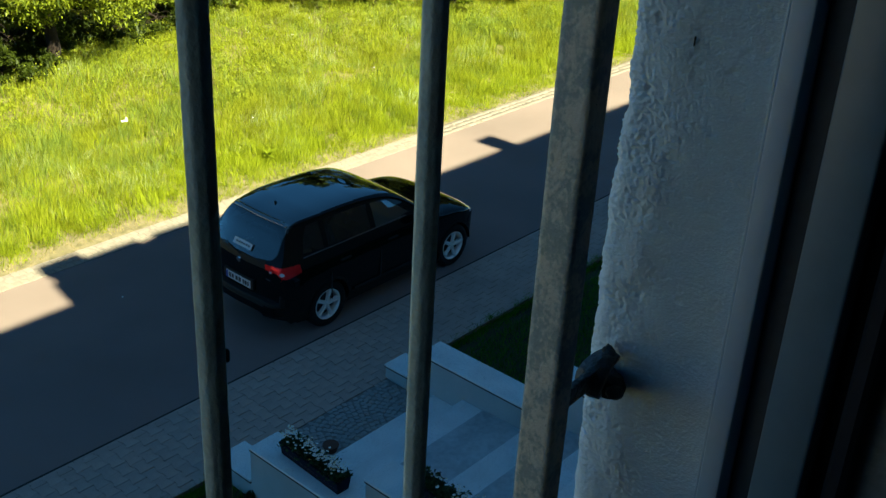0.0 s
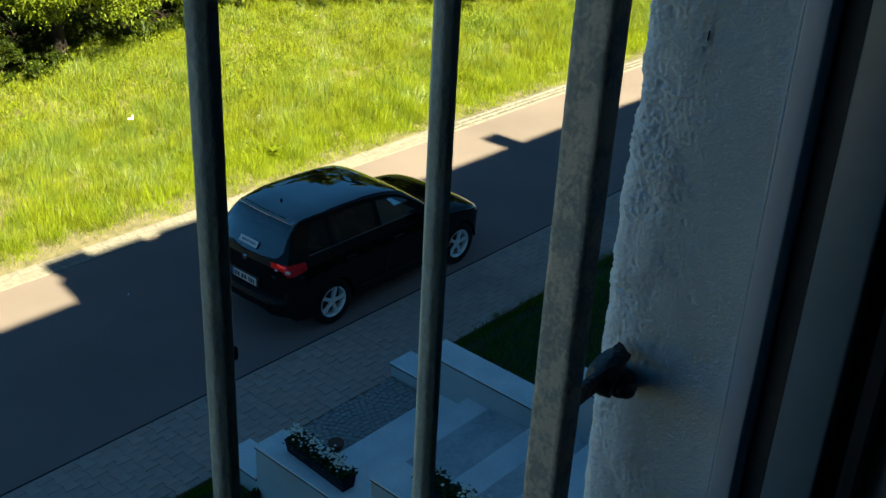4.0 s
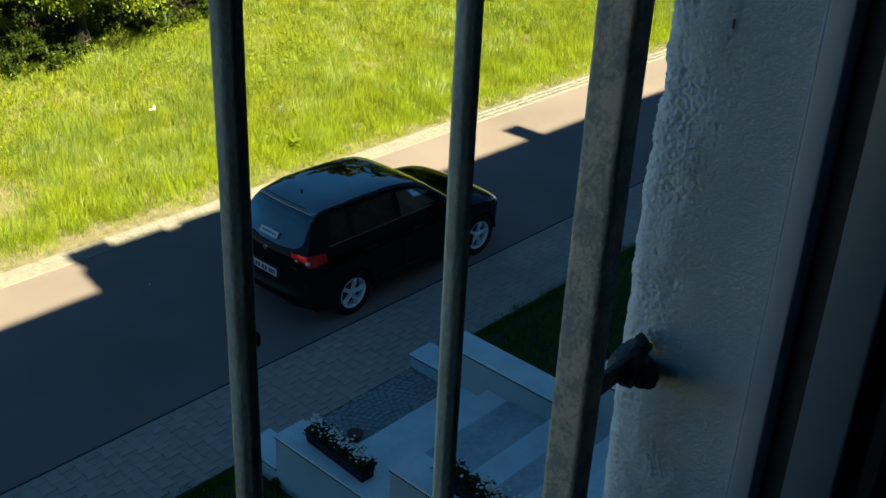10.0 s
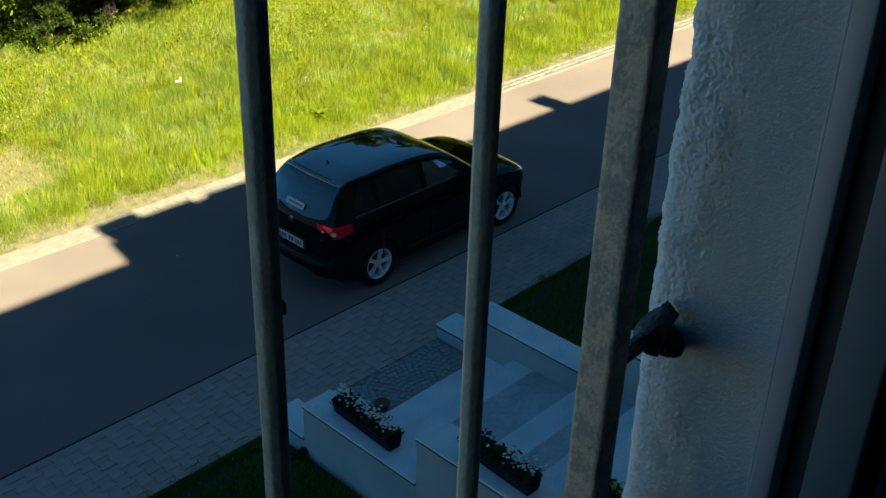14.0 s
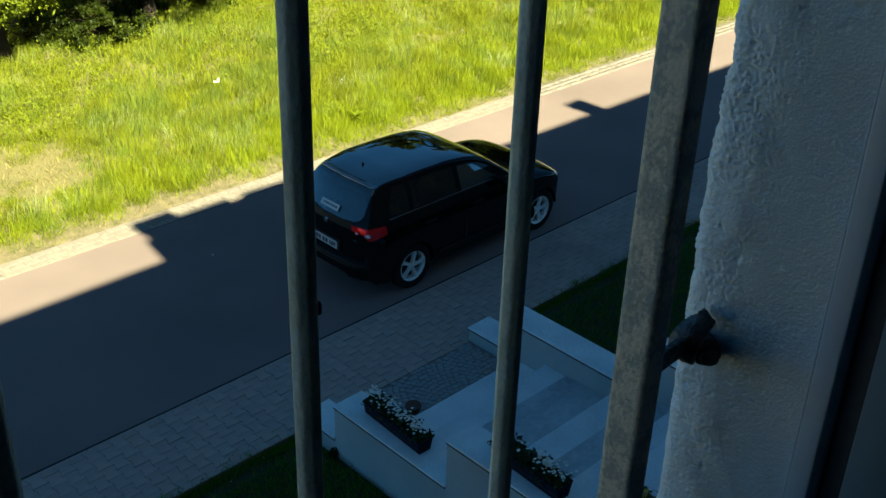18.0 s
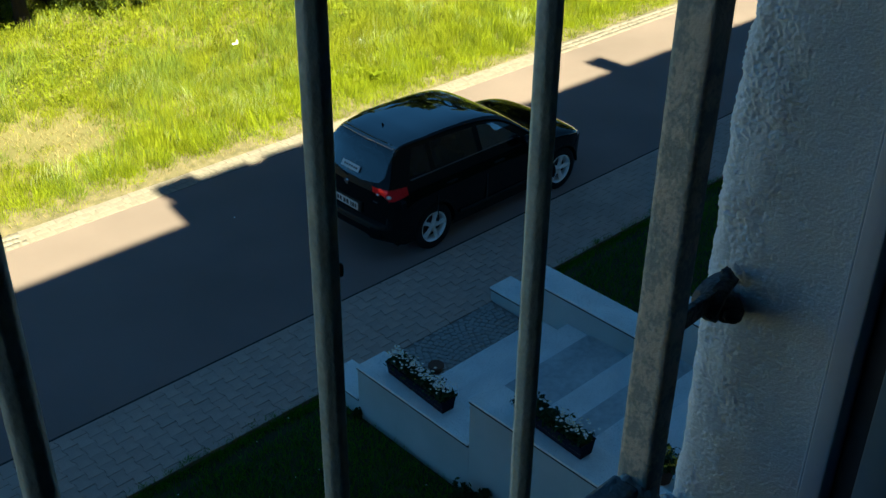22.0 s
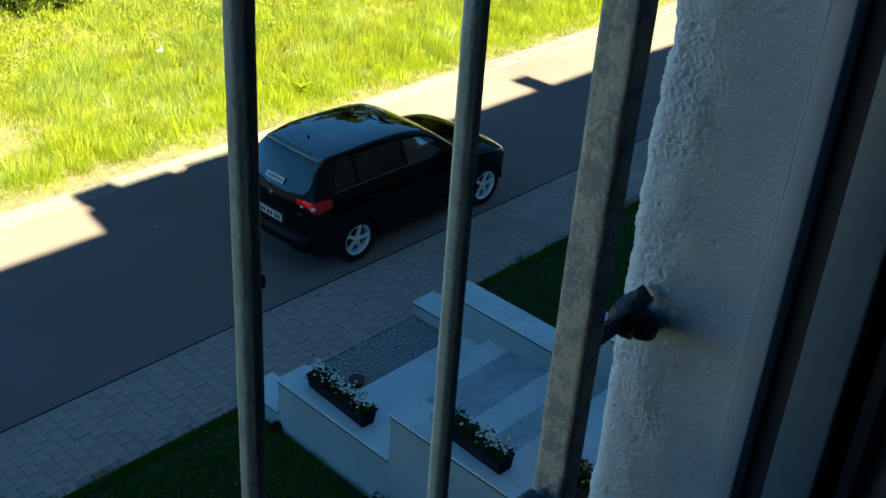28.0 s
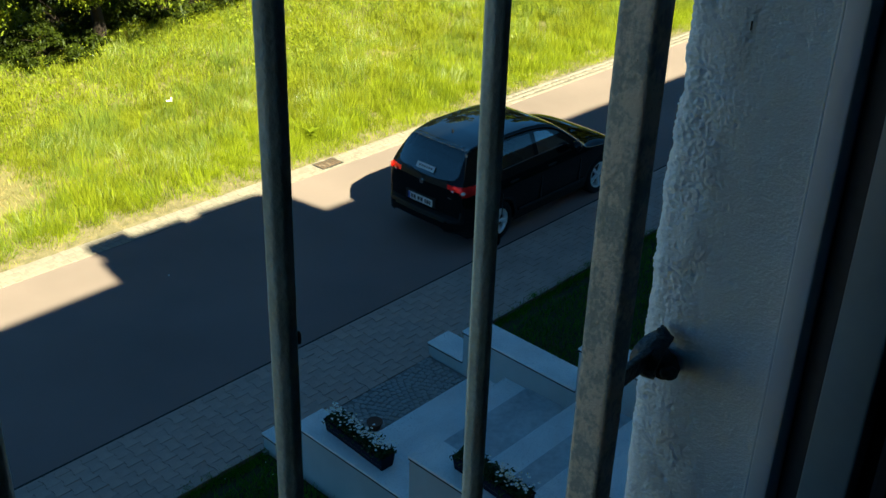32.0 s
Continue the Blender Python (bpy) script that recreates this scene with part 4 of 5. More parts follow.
    rr = [[bm.verts.new(Vector((1.42 + 0.12 * math.sin(t) * -0.4 + 0.016 * math.cos(u) * 0.3, 0.36 + (0.18 + 0.016 * math.cos(u)) * math.cos(t), 1.0 + (0.18 + 0.016 * math.cos(u)) * math.sin(t) * 0.85 + 0.016 * math.sin(u)))) for u in np.linspace(0, 2 * math.pi, 8, endpoint=False)] for t in np.linspace(0, 2 * math.pi, ring, endpoint=False)]
    for p in range(ring):
        for q in range(8):
            bm.faces.new((rr[p][q], rr[(p + 1) % ring][q], rr[(p + 1) % ring][(q + 1) % 8], rr[p][(q + 1) % 8]))
    part("steering_wheel", bm, SEAT, car, "", True)
    # roof lip over the rear window, aerial
    upper = S[:, 80:, :].reshape(-1, 3)

    def crown(x, y):
        """Height of the roof at that place."""
        return float(upper[np.argmin((upper[:, 0] - x) ** 2 + (upper[:, 1] - abs(y)) ** 2), 2])

    bm = bmesh.new()
    rows = []
    for yy in np.linspace(-0.56, 0.56, 25):
        b = 0.10 * yy * yy
        lip = crown(b - 0.475, yy)
        rows.append([bm.verts.new(c) for c in ((b - 0.465, yy, crown(b - 0.465, yy) + 0.001), (b - 0.495, yy, lip - 0.004), (b - 0.520, yy, lip - 0.018), (b - 0.522, yy, lip - 0.024), (b - 0.505, yy, lip - 0.045), (b - 0.465, yy, lip - 0.05))])
    for p, q in zip(rows, rows[1:]):
        for k in range(6):
            bm.faces.new((p[k], q[k], q[(k + 1) % 6], p[(k + 1) % 6]))
    bm.faces.new(rows[0])
    bm.faces.new(rows[-1][::-1])
    bmesh.ops.recalc_face_normals(bm, faces=bm.faces[:])
    part("roof_spoiler", bm, ROOF_SHEEN, car, "black spoiler lip over the rear window", True)
    bm = bmesh.new()
    fin = [(-0.205, 0.0), (-0.150, 0.0), (-0.172, 0.018), (-0.194, 0.046), (-0.204, 0.042)]
    prism(bm, fin, -0.008, 0.008, pose(0, 0, 1.655, 90))
    bmesh.ops.bevel(bm, geom=bm.edges[:], offset=0.003, segments=1, affect="EDGES")
    part("aerial_fin", bm, TRIM, car)
    # mirrors, handles, wiper
    for s in (-1, 1):
        bm = bmesh.new()
        bmesh.ops.create_uvsphere(bm, u_segments=20, v_segments=12, radius=1, matrix=Matrix.LocRotScale((1.70, s * 1.00, 1.17), Euler((0, 0, s * 0.15)), (0.085, 0.115, 0.085)))
        box(bm, 1.66, min(s * 0.86, s * 0.95), 1.10, 1.74, max(s * 0.86, s * 0.95), 1.14, bevel=0.01)
        part("door_mirror", bm, PAINT, car, "", True)
        for hx in (0.20, 1.12):
            bm = box(bmesh.new(), hx, s * 0.905 - 0.015, 0.955, hx + 0.20, s * 0.900 + 0.022, 0.985, bevel=0.010, seg=2)
            part("door_handle", bm, TRIM, car)
        for sx in (0.03, 0.98, 1.98):
            part("door_seam", boxed(sx, s * 0.906 - 0.012, 0.44, sx + 0.008, s * 0.906 + 0.003, 0.84), RUBBER, car)
        part("sill_strip", boxed(0.46, s * 0.895 - 0.02, 0.40, 2.14, s * 0.895 + 0.012, 0.45, bevel=0.01), TRIM, car)
        part("window_trim", boxed(-0.40, s * 0.824 - 0.008, 1.186, 1.55, s * 0.824 + 0.010, 1.198, bevel=0.003), SATIN, car, "satin grey trim strip below the windows")
    # rear details
    emblem = bmesh.new()
    cyl(emblem, (-0.856, 0, 1.035), (-0.82, 0, 1.045), 0.040, 0.044, 24)
    part("badge", emblem, CHROME, car, "round chrome badge, plain")
    wiper = bmesh.new()
    cyl(wiper, (-0.842, 0.0, 1.120), (-0.815, 0.0, 1.128), 0.018, 0.018, 14)
    cyl(wiper, (-0.838, 0.0, 1.130), (-0.806, 0.36, 1.192), 0.010, 0.006, 8)
    part("rear_wiper", wiper, TRIM, car)
    plate = part("number_plate", boxed(-0.872, -0.26, 0.690, -0.862, 0.26, 0.800, bevel=0.002), WHITE, car, "white number plate with dark bars")
    part("plate_band", boxed(-0.874, 0.215, 0.693, -0.8725, 0.257, 0.797), BLUE, plate)
    for yb, wd in ((0.175, 0.045), (0.115, 0.045), (0.03, 0.05), (-0.035, 0.05), (-0.115, 0.03), (-0.165, 0.045), (-0.215, 0.03)):
        part("plate_bar", boxed(-0.874, yb - wd / 2, 0.712, -0.8725, yb + wd / 2, 0.778), INK, plate)
    part("plate_recess", boxed(-0.864, -0.32, 0.67, -0.82, 0.32, 0.83, bevel=0.012, seg=2), TRIM, car)
    # sticker inside the rear window, lettering as plain bars
    st = part("window_sticker", boxed(-0.002, -0.19, -0.045, 0.0, 0.19, 0.045), WHITE, car, "white sticker strip with grey bars")
    st.location, st.rotation_euler = (-0.776, -0.01, 1.254), (0, radians(35), 0)
    for k in range(6):
        part("sticker_bar", boxed(-0.0035, -0.15 + 0.05 * k, -0.015, -0.0022, -0.115 + 0.05 * k, 0.015), SHEET, st)
    for s in (-1, 1):
        for dy, rad, turn in ((0.775, 0.060, 0.75), (0.610, 0.034, 0.45)):
            bm = bmesh.new()
            bmesh.ops.create_uvsphere(bm, u_segments=20, v_segments=10, radius=1, matrix=Matrix.LocRotScale((tail(dy, 1.045) - 0.010 * math.cos(turn), s * (dy + 0.010 * math.sin(turn)), 1.048), Euler((0, 0, -s * turn)), (0.016, rad * 1.05, rad * 0.82)))
            lens = part("lens_ring", bm, RED, car, "red ring in the lamp", True)
            bm = bmesh.new()
            bmesh.ops.create_uvsphere(bm, u_segments=20, v_segments=10, radius=1, matrix=Matrix.LocRotScale((tail(dy, 1.045) - 0.021 * math.cos(turn), s * (dy + 0.021 * math.sin(turn)), 1.046), Euler((0, 0, -s * turn)), (0.010, rad * 0.62, rad * 0.48)))
            part("reversing_lens", bm, CLEAR, lens, "pale round lens in the lamp", True)
    back_x = tail(0.53, 0.915)
    for k in range(6):
        part("lettering_bar", boxed(back_x - 0.006, -0.60 + 0.030 * k, 0.905, back_x + 0.012, -0.582 + 0.030 * k, 0.925), CHROME, car)
    part("grille_front", boxed(3.15, -0.50, 0.60, 3.245, 0.50, 0.72, bevel=0.02), TRIM, car)

    # wheels
    def revolve(prof, n):
        vs = [(r * math.sin(t), yy, r * math.cos(t)) for t in np.linspace(0, 2 * math.pi, n, endpoint=False) for r, yy in prof]
        k = len(prof)
        fs = [(p * k + q, p * k + q + 1, ((p + 1) % n) * k + q + 1, ((p + 1) % n) * k + q) for p in range(n) for q in range(k - 1)]
        return vs, fs

    wheels = []
    for hx in (0.0, 2.604):
        for s in (-1, 1):
            prof = [(0.222, -0.10), (0.25, -0.115), (0.30, -0.118), (0.333, -0.105), (0.343, -0.08), (0.345, 0.0), (0.343, 0.08), (0.333, 0.105), (0.30, 0.118), (0.25, 0.115), (0.222, 0.10)]
            wh = raw("wheel", *revolve(prof, 48), TYRE, car, True)
            tagged(wh, "black tyre on a silver five-spoke alloy rim")
            out = 1 if s > 0 else -1
            rim = raw("rim", *revolve([(0.228, out * 0.112), (0.222, out * 0.116), (0.212, out * 0.110), (0.200, out * 0.060), (0.198, -out * 0.10), (0.224, -out * 0.11)], 48), ALLOY, wh, True)
            tagged(rim, "silver alloy rim")
            part("brake_disc", cyl(bmesh.new(), (0, out * 0.015, 0), (0, out * 0.03, 0), 0.150, 0.150, 32), IRON, wh)
            part("wheel_back", cyl(bmesh.new(), (0, -out * 0.01, 0), (0, out * 0.0, 0), 0.2, 0.2, 32), RUBBER, wh)
            part("hub_cap", cyl(bmesh.new(), (0, out * 0.06, 0), (0, out * 0.103, 0), 0.050, 0.034, 24), ALLOY, wh, "", True)
            for k in range(5):
                bm = bmesh.new()
                prism(bm, [(-0.030, 0.03), (0.030, 0.03), (0.025, 0.12), (0.040, 0.213), (-0.040, 0.213), (-0.025, 0.12)], 0.062, 0.098)
                for v in bm.verts:
                    if v.co.z > 0.09:
                        v.co.x *= 0.72
                        v.co.z += 0.010 * (v.co.y / 0.213)
                bmesh.ops.transform(bm, matrix=pose(0, 0, 0, 0, 72 * k, 0) @ pose(0, 0, 0, 90 if out < 0 else -90), verts=bm.verts[:])
                bmesh.ops.recalc_face_normals(bm, faces=bm.faces[:])
                part("spoke", bm, ALLOY, wh)
            wh.location = (hx, s * 0.755, 0.345)
            wheels.append(wh)
    return car, wheels


CAR, WHEELS = build_car()
# seconds and metres driven from the start
DRIVE = [(0.0, 0.0), (29.0, 0.0), (29.25, 0.0), (29.5, 0.045), (29.75, 0.13), (30.0, 0.25), (30.25, 0.43), (30.5, 0.64), (30.75, 0.88), (31.0, 1.16), (31.25, 1.48), (31.5, 1.85), (31.75, 2.28), (32.0, 2.74)]


def motions():
    """The car pulls away at the end; its wheels roll."""
    walk(CAR, [(t, pose(9.22 + d, 10.70, 0.0)) for t, d in DRIVE])
    for wh in WHEELS:
        at = wh.location.copy()
        walk(wh, [(t, pose(*at, 0, 14 + math.degrees(d / 0.355), 0)) for t, d in DRIVE])


# ---- meadow, lawns, trees ----
def patch(x, y):
    """Slow variation over the plan, about -1 to 1."""
    return np.sin(0.9 * x + 1.3 * np.sin(0.5 * y)) * np.cos(0.8 * y + 0.9 * np.sin(0.35 * x)) * 0.6 + 0.4 * np.sin(2.1 * x - 1.7 * y)


def dry(x, y):
    """Bare, dry places in the meadow: near the road and in one patch."""
    d = np.exp(-((x - 6.7) / 1.0) ** 2 - ((y - 16.6) / 1.0) ** 2) * (1.15 + 0.5 * np.sin(3.1 * x + 2 * np.sin(2.3 * y)) * np.sin(3.7 * y)) + 0.5 * np.exp(-((x - 17.0) / 1.6) ** 2 - ((y - 17.6) / 0.5) ** 2)
    return np.clip(d + np.clip(0.85 - (y - along(x) - 14.26) / 0.56, 0, 1) * (0.12 + 0.78 / (1 + np.exp((x - 9.6) * 1.1)) + 0.35 * np.sin(1.3 * x) * np.sin(0.43 * x + 1) + 0.2 * np.sin(5.1 * x)), 0, 1)


def blades(name, rng, X, Y, Z0, height, width, bend, material, label, category):
    """Leaning grass blades, a tapered quad each."""
    n = len(X)
    a = rng.uniform(0, 2 * np.pi, n)
    b = rng.uniform(0, 2 * np.pi, n)
    side = np.stack([np.cos(a), np.sin(a), np.zeros(n)], 1) * (width / 2)[:, None]
    tip = np.stack([X + np.cos(b) * height * bend, Y + np.sin(b) * height * bend, Z0 + height * np.sqrt(np.clip(1 - 0.4 * bend**2, 0.1, 1))], 1)
    base = np.stack([X, Y, Z0], 1)
    V = np.stack([base - side, base + side, tip + side * 0.25, tip - side * 0.25], 1).reshape(-1, 3)
    return tagged(raw(name, V, np.arange(4 * n).reshape(-1, 4), material), label, category, kind="stuff")


def scatter(rng, n, x0, x1, y0, y1):
    """Places over the strip, thicker towards its near side."""
    u = rng.uniform(0, 1, n) ** 1.35
    return rng.uniform(x0, x1, n), y0 + (y1 - y0) * u


def tufts(name, rng, X, Y, height, per, width, material, label, curved):
    """Clumps of grass: the blades of one clump lean and bend together."""
    n = len(X)
    lean = rng.uniform(0, 2 * np.pi, n)
    amount = rng.uniform(0.05, 0.70, n)
    wide = 0.10 + 0.34 * height * rng.uniform(0.5, 1.3, n)
    k = np.repeat(np.arange(n), per)
    m = len(k)
    a, q = rng.uniform(0, 2 * np.pi, m), np.sqrt(rng.uniform(0, 1, m)) * wide[k]
    bx, by = X[k] + q * np.cos(a), Y[k] + q * np.sin(a)
    h = height[k] * rng.uniform(0.45, 1.15, m) * (1 - 0.35 * (q / wide[k]) ** 2)
    dx = (np.cos(lean[k]) * amount[k] + np.cos(a) * 0.22 * q / wide[k] + rng.normal(0, 0.12, m)) * h
    dy = (np.sin(lean[k]) * amount[k] + np.sin(a) * 0.22 * q / wide[k] + rng.normal(0, 0.12, m)) * h
    base = np.stack([bx, by, rise(bx, by) - 0.02], 1)
    c = rng.uniform(0, 2 * np.pi, m)
    side = np.stack([np.cos(c), np.sin(c), np.zeros(m)], 1) * (width * rng.uniform(0.6, 1.4, m) / 2)[:, None]
    tip = base + np.stack([dx, dy, h * np.sqrt(np.clip(1 - 0.5 * (dx**2 + dy**2) / h**2, 0.2, 1))], 1)
    if curved:
        mid = base + np.stack([dx * 0.30, dy * 0.30, h * 0.58], 1)
        V = np.stack([base - side, base + side, mid + side * 0.9, mid - side * 0.9, tip + side * 0.15, tip - side * 0.15], 1).reshape(-1, 3)
        f = np.arange(m)[:, None] * 6
        F = np.concatenate([f + np.array([[0, 1, 2, 3]]), f + np.array([[3, 2, 4, 5]])])
    else:
        V = np.stack([base - side, base + side, tip + side * 0.3, tip - side * 0.3], 1).reshape(-1, 3)
        F = np.arange(4 * m).reshape(-1, 4)
    return tagged(raw(name, V, F, material), label, "grass", kind="stuff")


rng = np.random.default_rng(5)
# a thin short sward under the clumps
X, Y = scatter(rng, 140000, 2.5, 33, 14.24, 33)
X += (Y - 14.45) * 0.25
Y += along(X)
D = dry(X, Y)
keep = rng.uniform(0, 1, len(X)) > np.clip(D * 0.95, 0, 0.9)
X, Y, D = X[keep], Y[keep], D[keep]
blades("meadow_sward", rng, X, Y, rise(X, Y) - 0.02, np.maximum(0.19 * rng.uniform(0.4, 1.3, len(X)) * (1 - 0.7 * D), 0.03), rng.uniform(0.008, 0.018, len(X)), rng.uniform(0.1, 0.9, len(X)), FRESH, "short bright sward under the tall meadow grass", "grass")
X, Y = scatter(rng, 12800, 2.5, 33, 14.26, 33)
X += (Y - 14.45) * 0.25
Y += along(X)
D, Pt = dry(X, Y), patch(X, Y)
keep = rng.uniform(0, 1, len(X)) > np.clip(D * 1.25, 0, 0.97)
X, Y, D, Pt = X[keep], Y[keep], D[keep], Pt[keep]
away = Y - along(X) - 14.26
Ht = np.clip((0.25 + 0.08 * Pt + 0.05 * np.clip(away / 2.0, 0, 1)) * rng.uniform(0.6, 1.45, len(X)) * (1 - 0.75 * D) * np.clip(0.45 + away / 0.9, 0.45, 1), 0.05, 0.5)
pick = rng.uniform(0, 1, len(X))
new_growth = pick < np.clip(1.05 - away / 2.4 + 0.35 * patch(X * 0.7 + 9, Y * 0.6), 0.06, 0.95)
cool = ~new_growth & (rng.uniform(0, 1, len(X)) < np.clip(0.34 + 0.55 * patch(X * 0.9 + 4, Y * 1.1 + 2), 0.05, 0.9))
warm = ~new_growth & ~cool
near = Y < 18.6
for kind_, nm, material, label in ((new_growth, "meadow_grass_fresh", FRESH, "fresh bright green meadow grass near the road"), (warm, "meadow_grass", GRASS, "tall sunlit yellow-green meadow grass"), (cool, "meadow_grass_cool", COOL, "tall grey-green meadow grass in clumps")):
    for zone, per, wd, bent in ((near, 70, 0.0080, False), (~near, 27, 0.0118, False)):
        m = kind_ & zone
        tufts(nm, rng, X[m], Y[m], Ht[m], per, wd, material, label, bent)
# pale seeding stalks stand in loose groups
X, Y = scatter(rng, 5200, 2.5, 33, 15.2, 30)
X += (Y - 14.45) * 0.25
group = np.sin(1.9 * X + 1.6 * np.sin(1.3 * Y)) * np.sin(1.7 * Y + 1.4 * np.sin(1.1 * X + 2)) + 0.9 * np.exp(-((X - 9.4) / 1.6) ** 2 - ((Y - 17.0) / 1.0) ** 2) + 0.8 * np.exp(-((X - 15.6) / 1.7) ** 2 - ((Y - 18.9) / 1.0) ** 2)
keep = (dry(X, Y) < 0.25) & (rng.uniform(0, 1, len(X)) < np.clip(0.08 + 0.75 * (group - 0.25), 0.03, 0.8))
X, Y = X[keep], Y[keep]
tufts("pale_stalks", rng, X, Y, rng.uniform(0.24, 0.44, len(X)), 24, 0.0058, PALE, "pale seeding grass stalks in the meadow", True)
X, Y = scatter(rng, 140000, 2.5, 34, 14.4, 30)
X += (Y - 14.4) * 0.25
Y += along(X) - 0.12
w = np.clip(dry(X, Y) + 0.12 * (patch(X + 5, Y * 1.3) > 0.35), 0, 1)
keep = rng.uniform(0, 1, len(X)) < w
X, Y = X[keep], Y[keep]
blades("dry_grass", rng, X, Y, rise(X, Y) - 0.02, rng.uniform(0.04, 0.16, len(X)), rng.uniform(0.008, 0.020, len(X)), rng.uniform(0.3, 1.3, len(X)), STRAW, "bleached dry grass and straw by the road", "grass")


def weeds(name, n, material, size, rng, label):
    """Broad-leaved weeds: low rosettes of leaves standing in the grass."""
    X, Y = scatter(rng, n, 3, 36, 14.9, 33)
    X += (Y - 14.9) * 0.25
    keep = (patch(X * 0.8 + 2, Y * 0.9) + 0.34 * (Y - 18.6) > rng.uniform(-0.6, 1.1, len(X))) & (dry(X, Y) < 0.3)
    X, Y = X[keep], Y[keep]
    rep = 12
    tall = np.repeat(rng.uniform(0.16, 0.50, len(X)), rep)
    X, Y = np.repeat(X, rep), np.repeat(Y, rep)
    up = rng.uniform(0.15, 1, len(X))
    spread = 0.10 * (1.15 - up * 0.7)
    X, Y = X + rng.normal(0, 1, len(X)) * spread, Y + rng.normal(0, 1, len(Y)) * spread
    Zl = rise(X, Y) + tall * up
    it = iter(zip(X, Y, Zl))
    V, F = leaf_mass(rng, len(X), lambda: next(it), size, 0.7)
    return tagged(raw(name, V, F, material), label, "weeds", kind="stuff")


weeds("meadow_weeds", 26000, WEED, 0.0220, rng, "broad-leaved meadow weeds among the grass")
spots = []
for k in range(90):
    fx, fy = rng.uniform(4, 26), rng.uniform(15.2, 26)
    spots.append((fx, fy, float(rise(np.array(fx), np.array(fy))) + rng.uniform(0.3, 0.5)))
tagged(raw("meadow_blossoms", *daisies(rng, spots, 0.012), PETAL), "scattered small white meadow flowers", "flowers", kind="stuff")
tagged(raw("umbel_flower", *daisies(rng, [(11.06 + rng.normal(0, 0.035), 17.46 + rng.normal(0, 0.02), 0.50 + rng.normal(0, 0.010)) for _ in range(14)], 0.021), PETAL), "white umbel of cow parsley in the meadow", "flower", kind="stuff")

# short lawns in front of the house
for nm, x0, x1, y0, y1, n in (("lawn_grass", 1.8, 6.03, 3.0, YP - 0.02, 46000), ("lawn_grass", 9.24, 15.0, 2.5, YP - 0.02, 44000)):
    X, Y = rng.uniform(x0, x1, n), rng.uniform(y0, y1, n)
    Y = Y + (Y > YP - 0.25) * (0.08 + 0.06 * np.sin(7 * X) * np.sin(3.1 * X + 1) + 0.03 * np.sin(19 * X) + rng.normal(0, 0.02, n))
    blades(nm, rng, X, Y, np.full(n, -0.012), rng.uniform(0.03, 0.11, n), rng.uniform(0.006, 0.012, n), rng.uniform(0.2, 0.9, n), LAWN, "short dark green lawn in the shade", "grass")


# an untrimmed fringe of grass over the edge of the pavement
n = 9000
X = rng.uniform(2.0, 15.0, n)
Y = YP - 0.03 + 0.05 * np.sin(5.3 * X + 2 * np.sin(1.7 * X)) * np.sin(2.3 * X + 1) + 0.02 * np.sin(23 * X) + rng.normal(0, 0.035, n)
keep = (X < 6.0) | (X > 9.25)
X, Y = X[keep], Y[keep]
blades("lawn_fringe", rng, X, Y, np.where(Y > YP, 0.045, 0.0), rng.uniform(0.02, 0.07, len(X)), rng.uniform(0.004, 0.008, len(X)), rng.uniform(0.4, 1.1, len(X)), LAWN, "uneven grass fringe along the pavement edge", "grass")


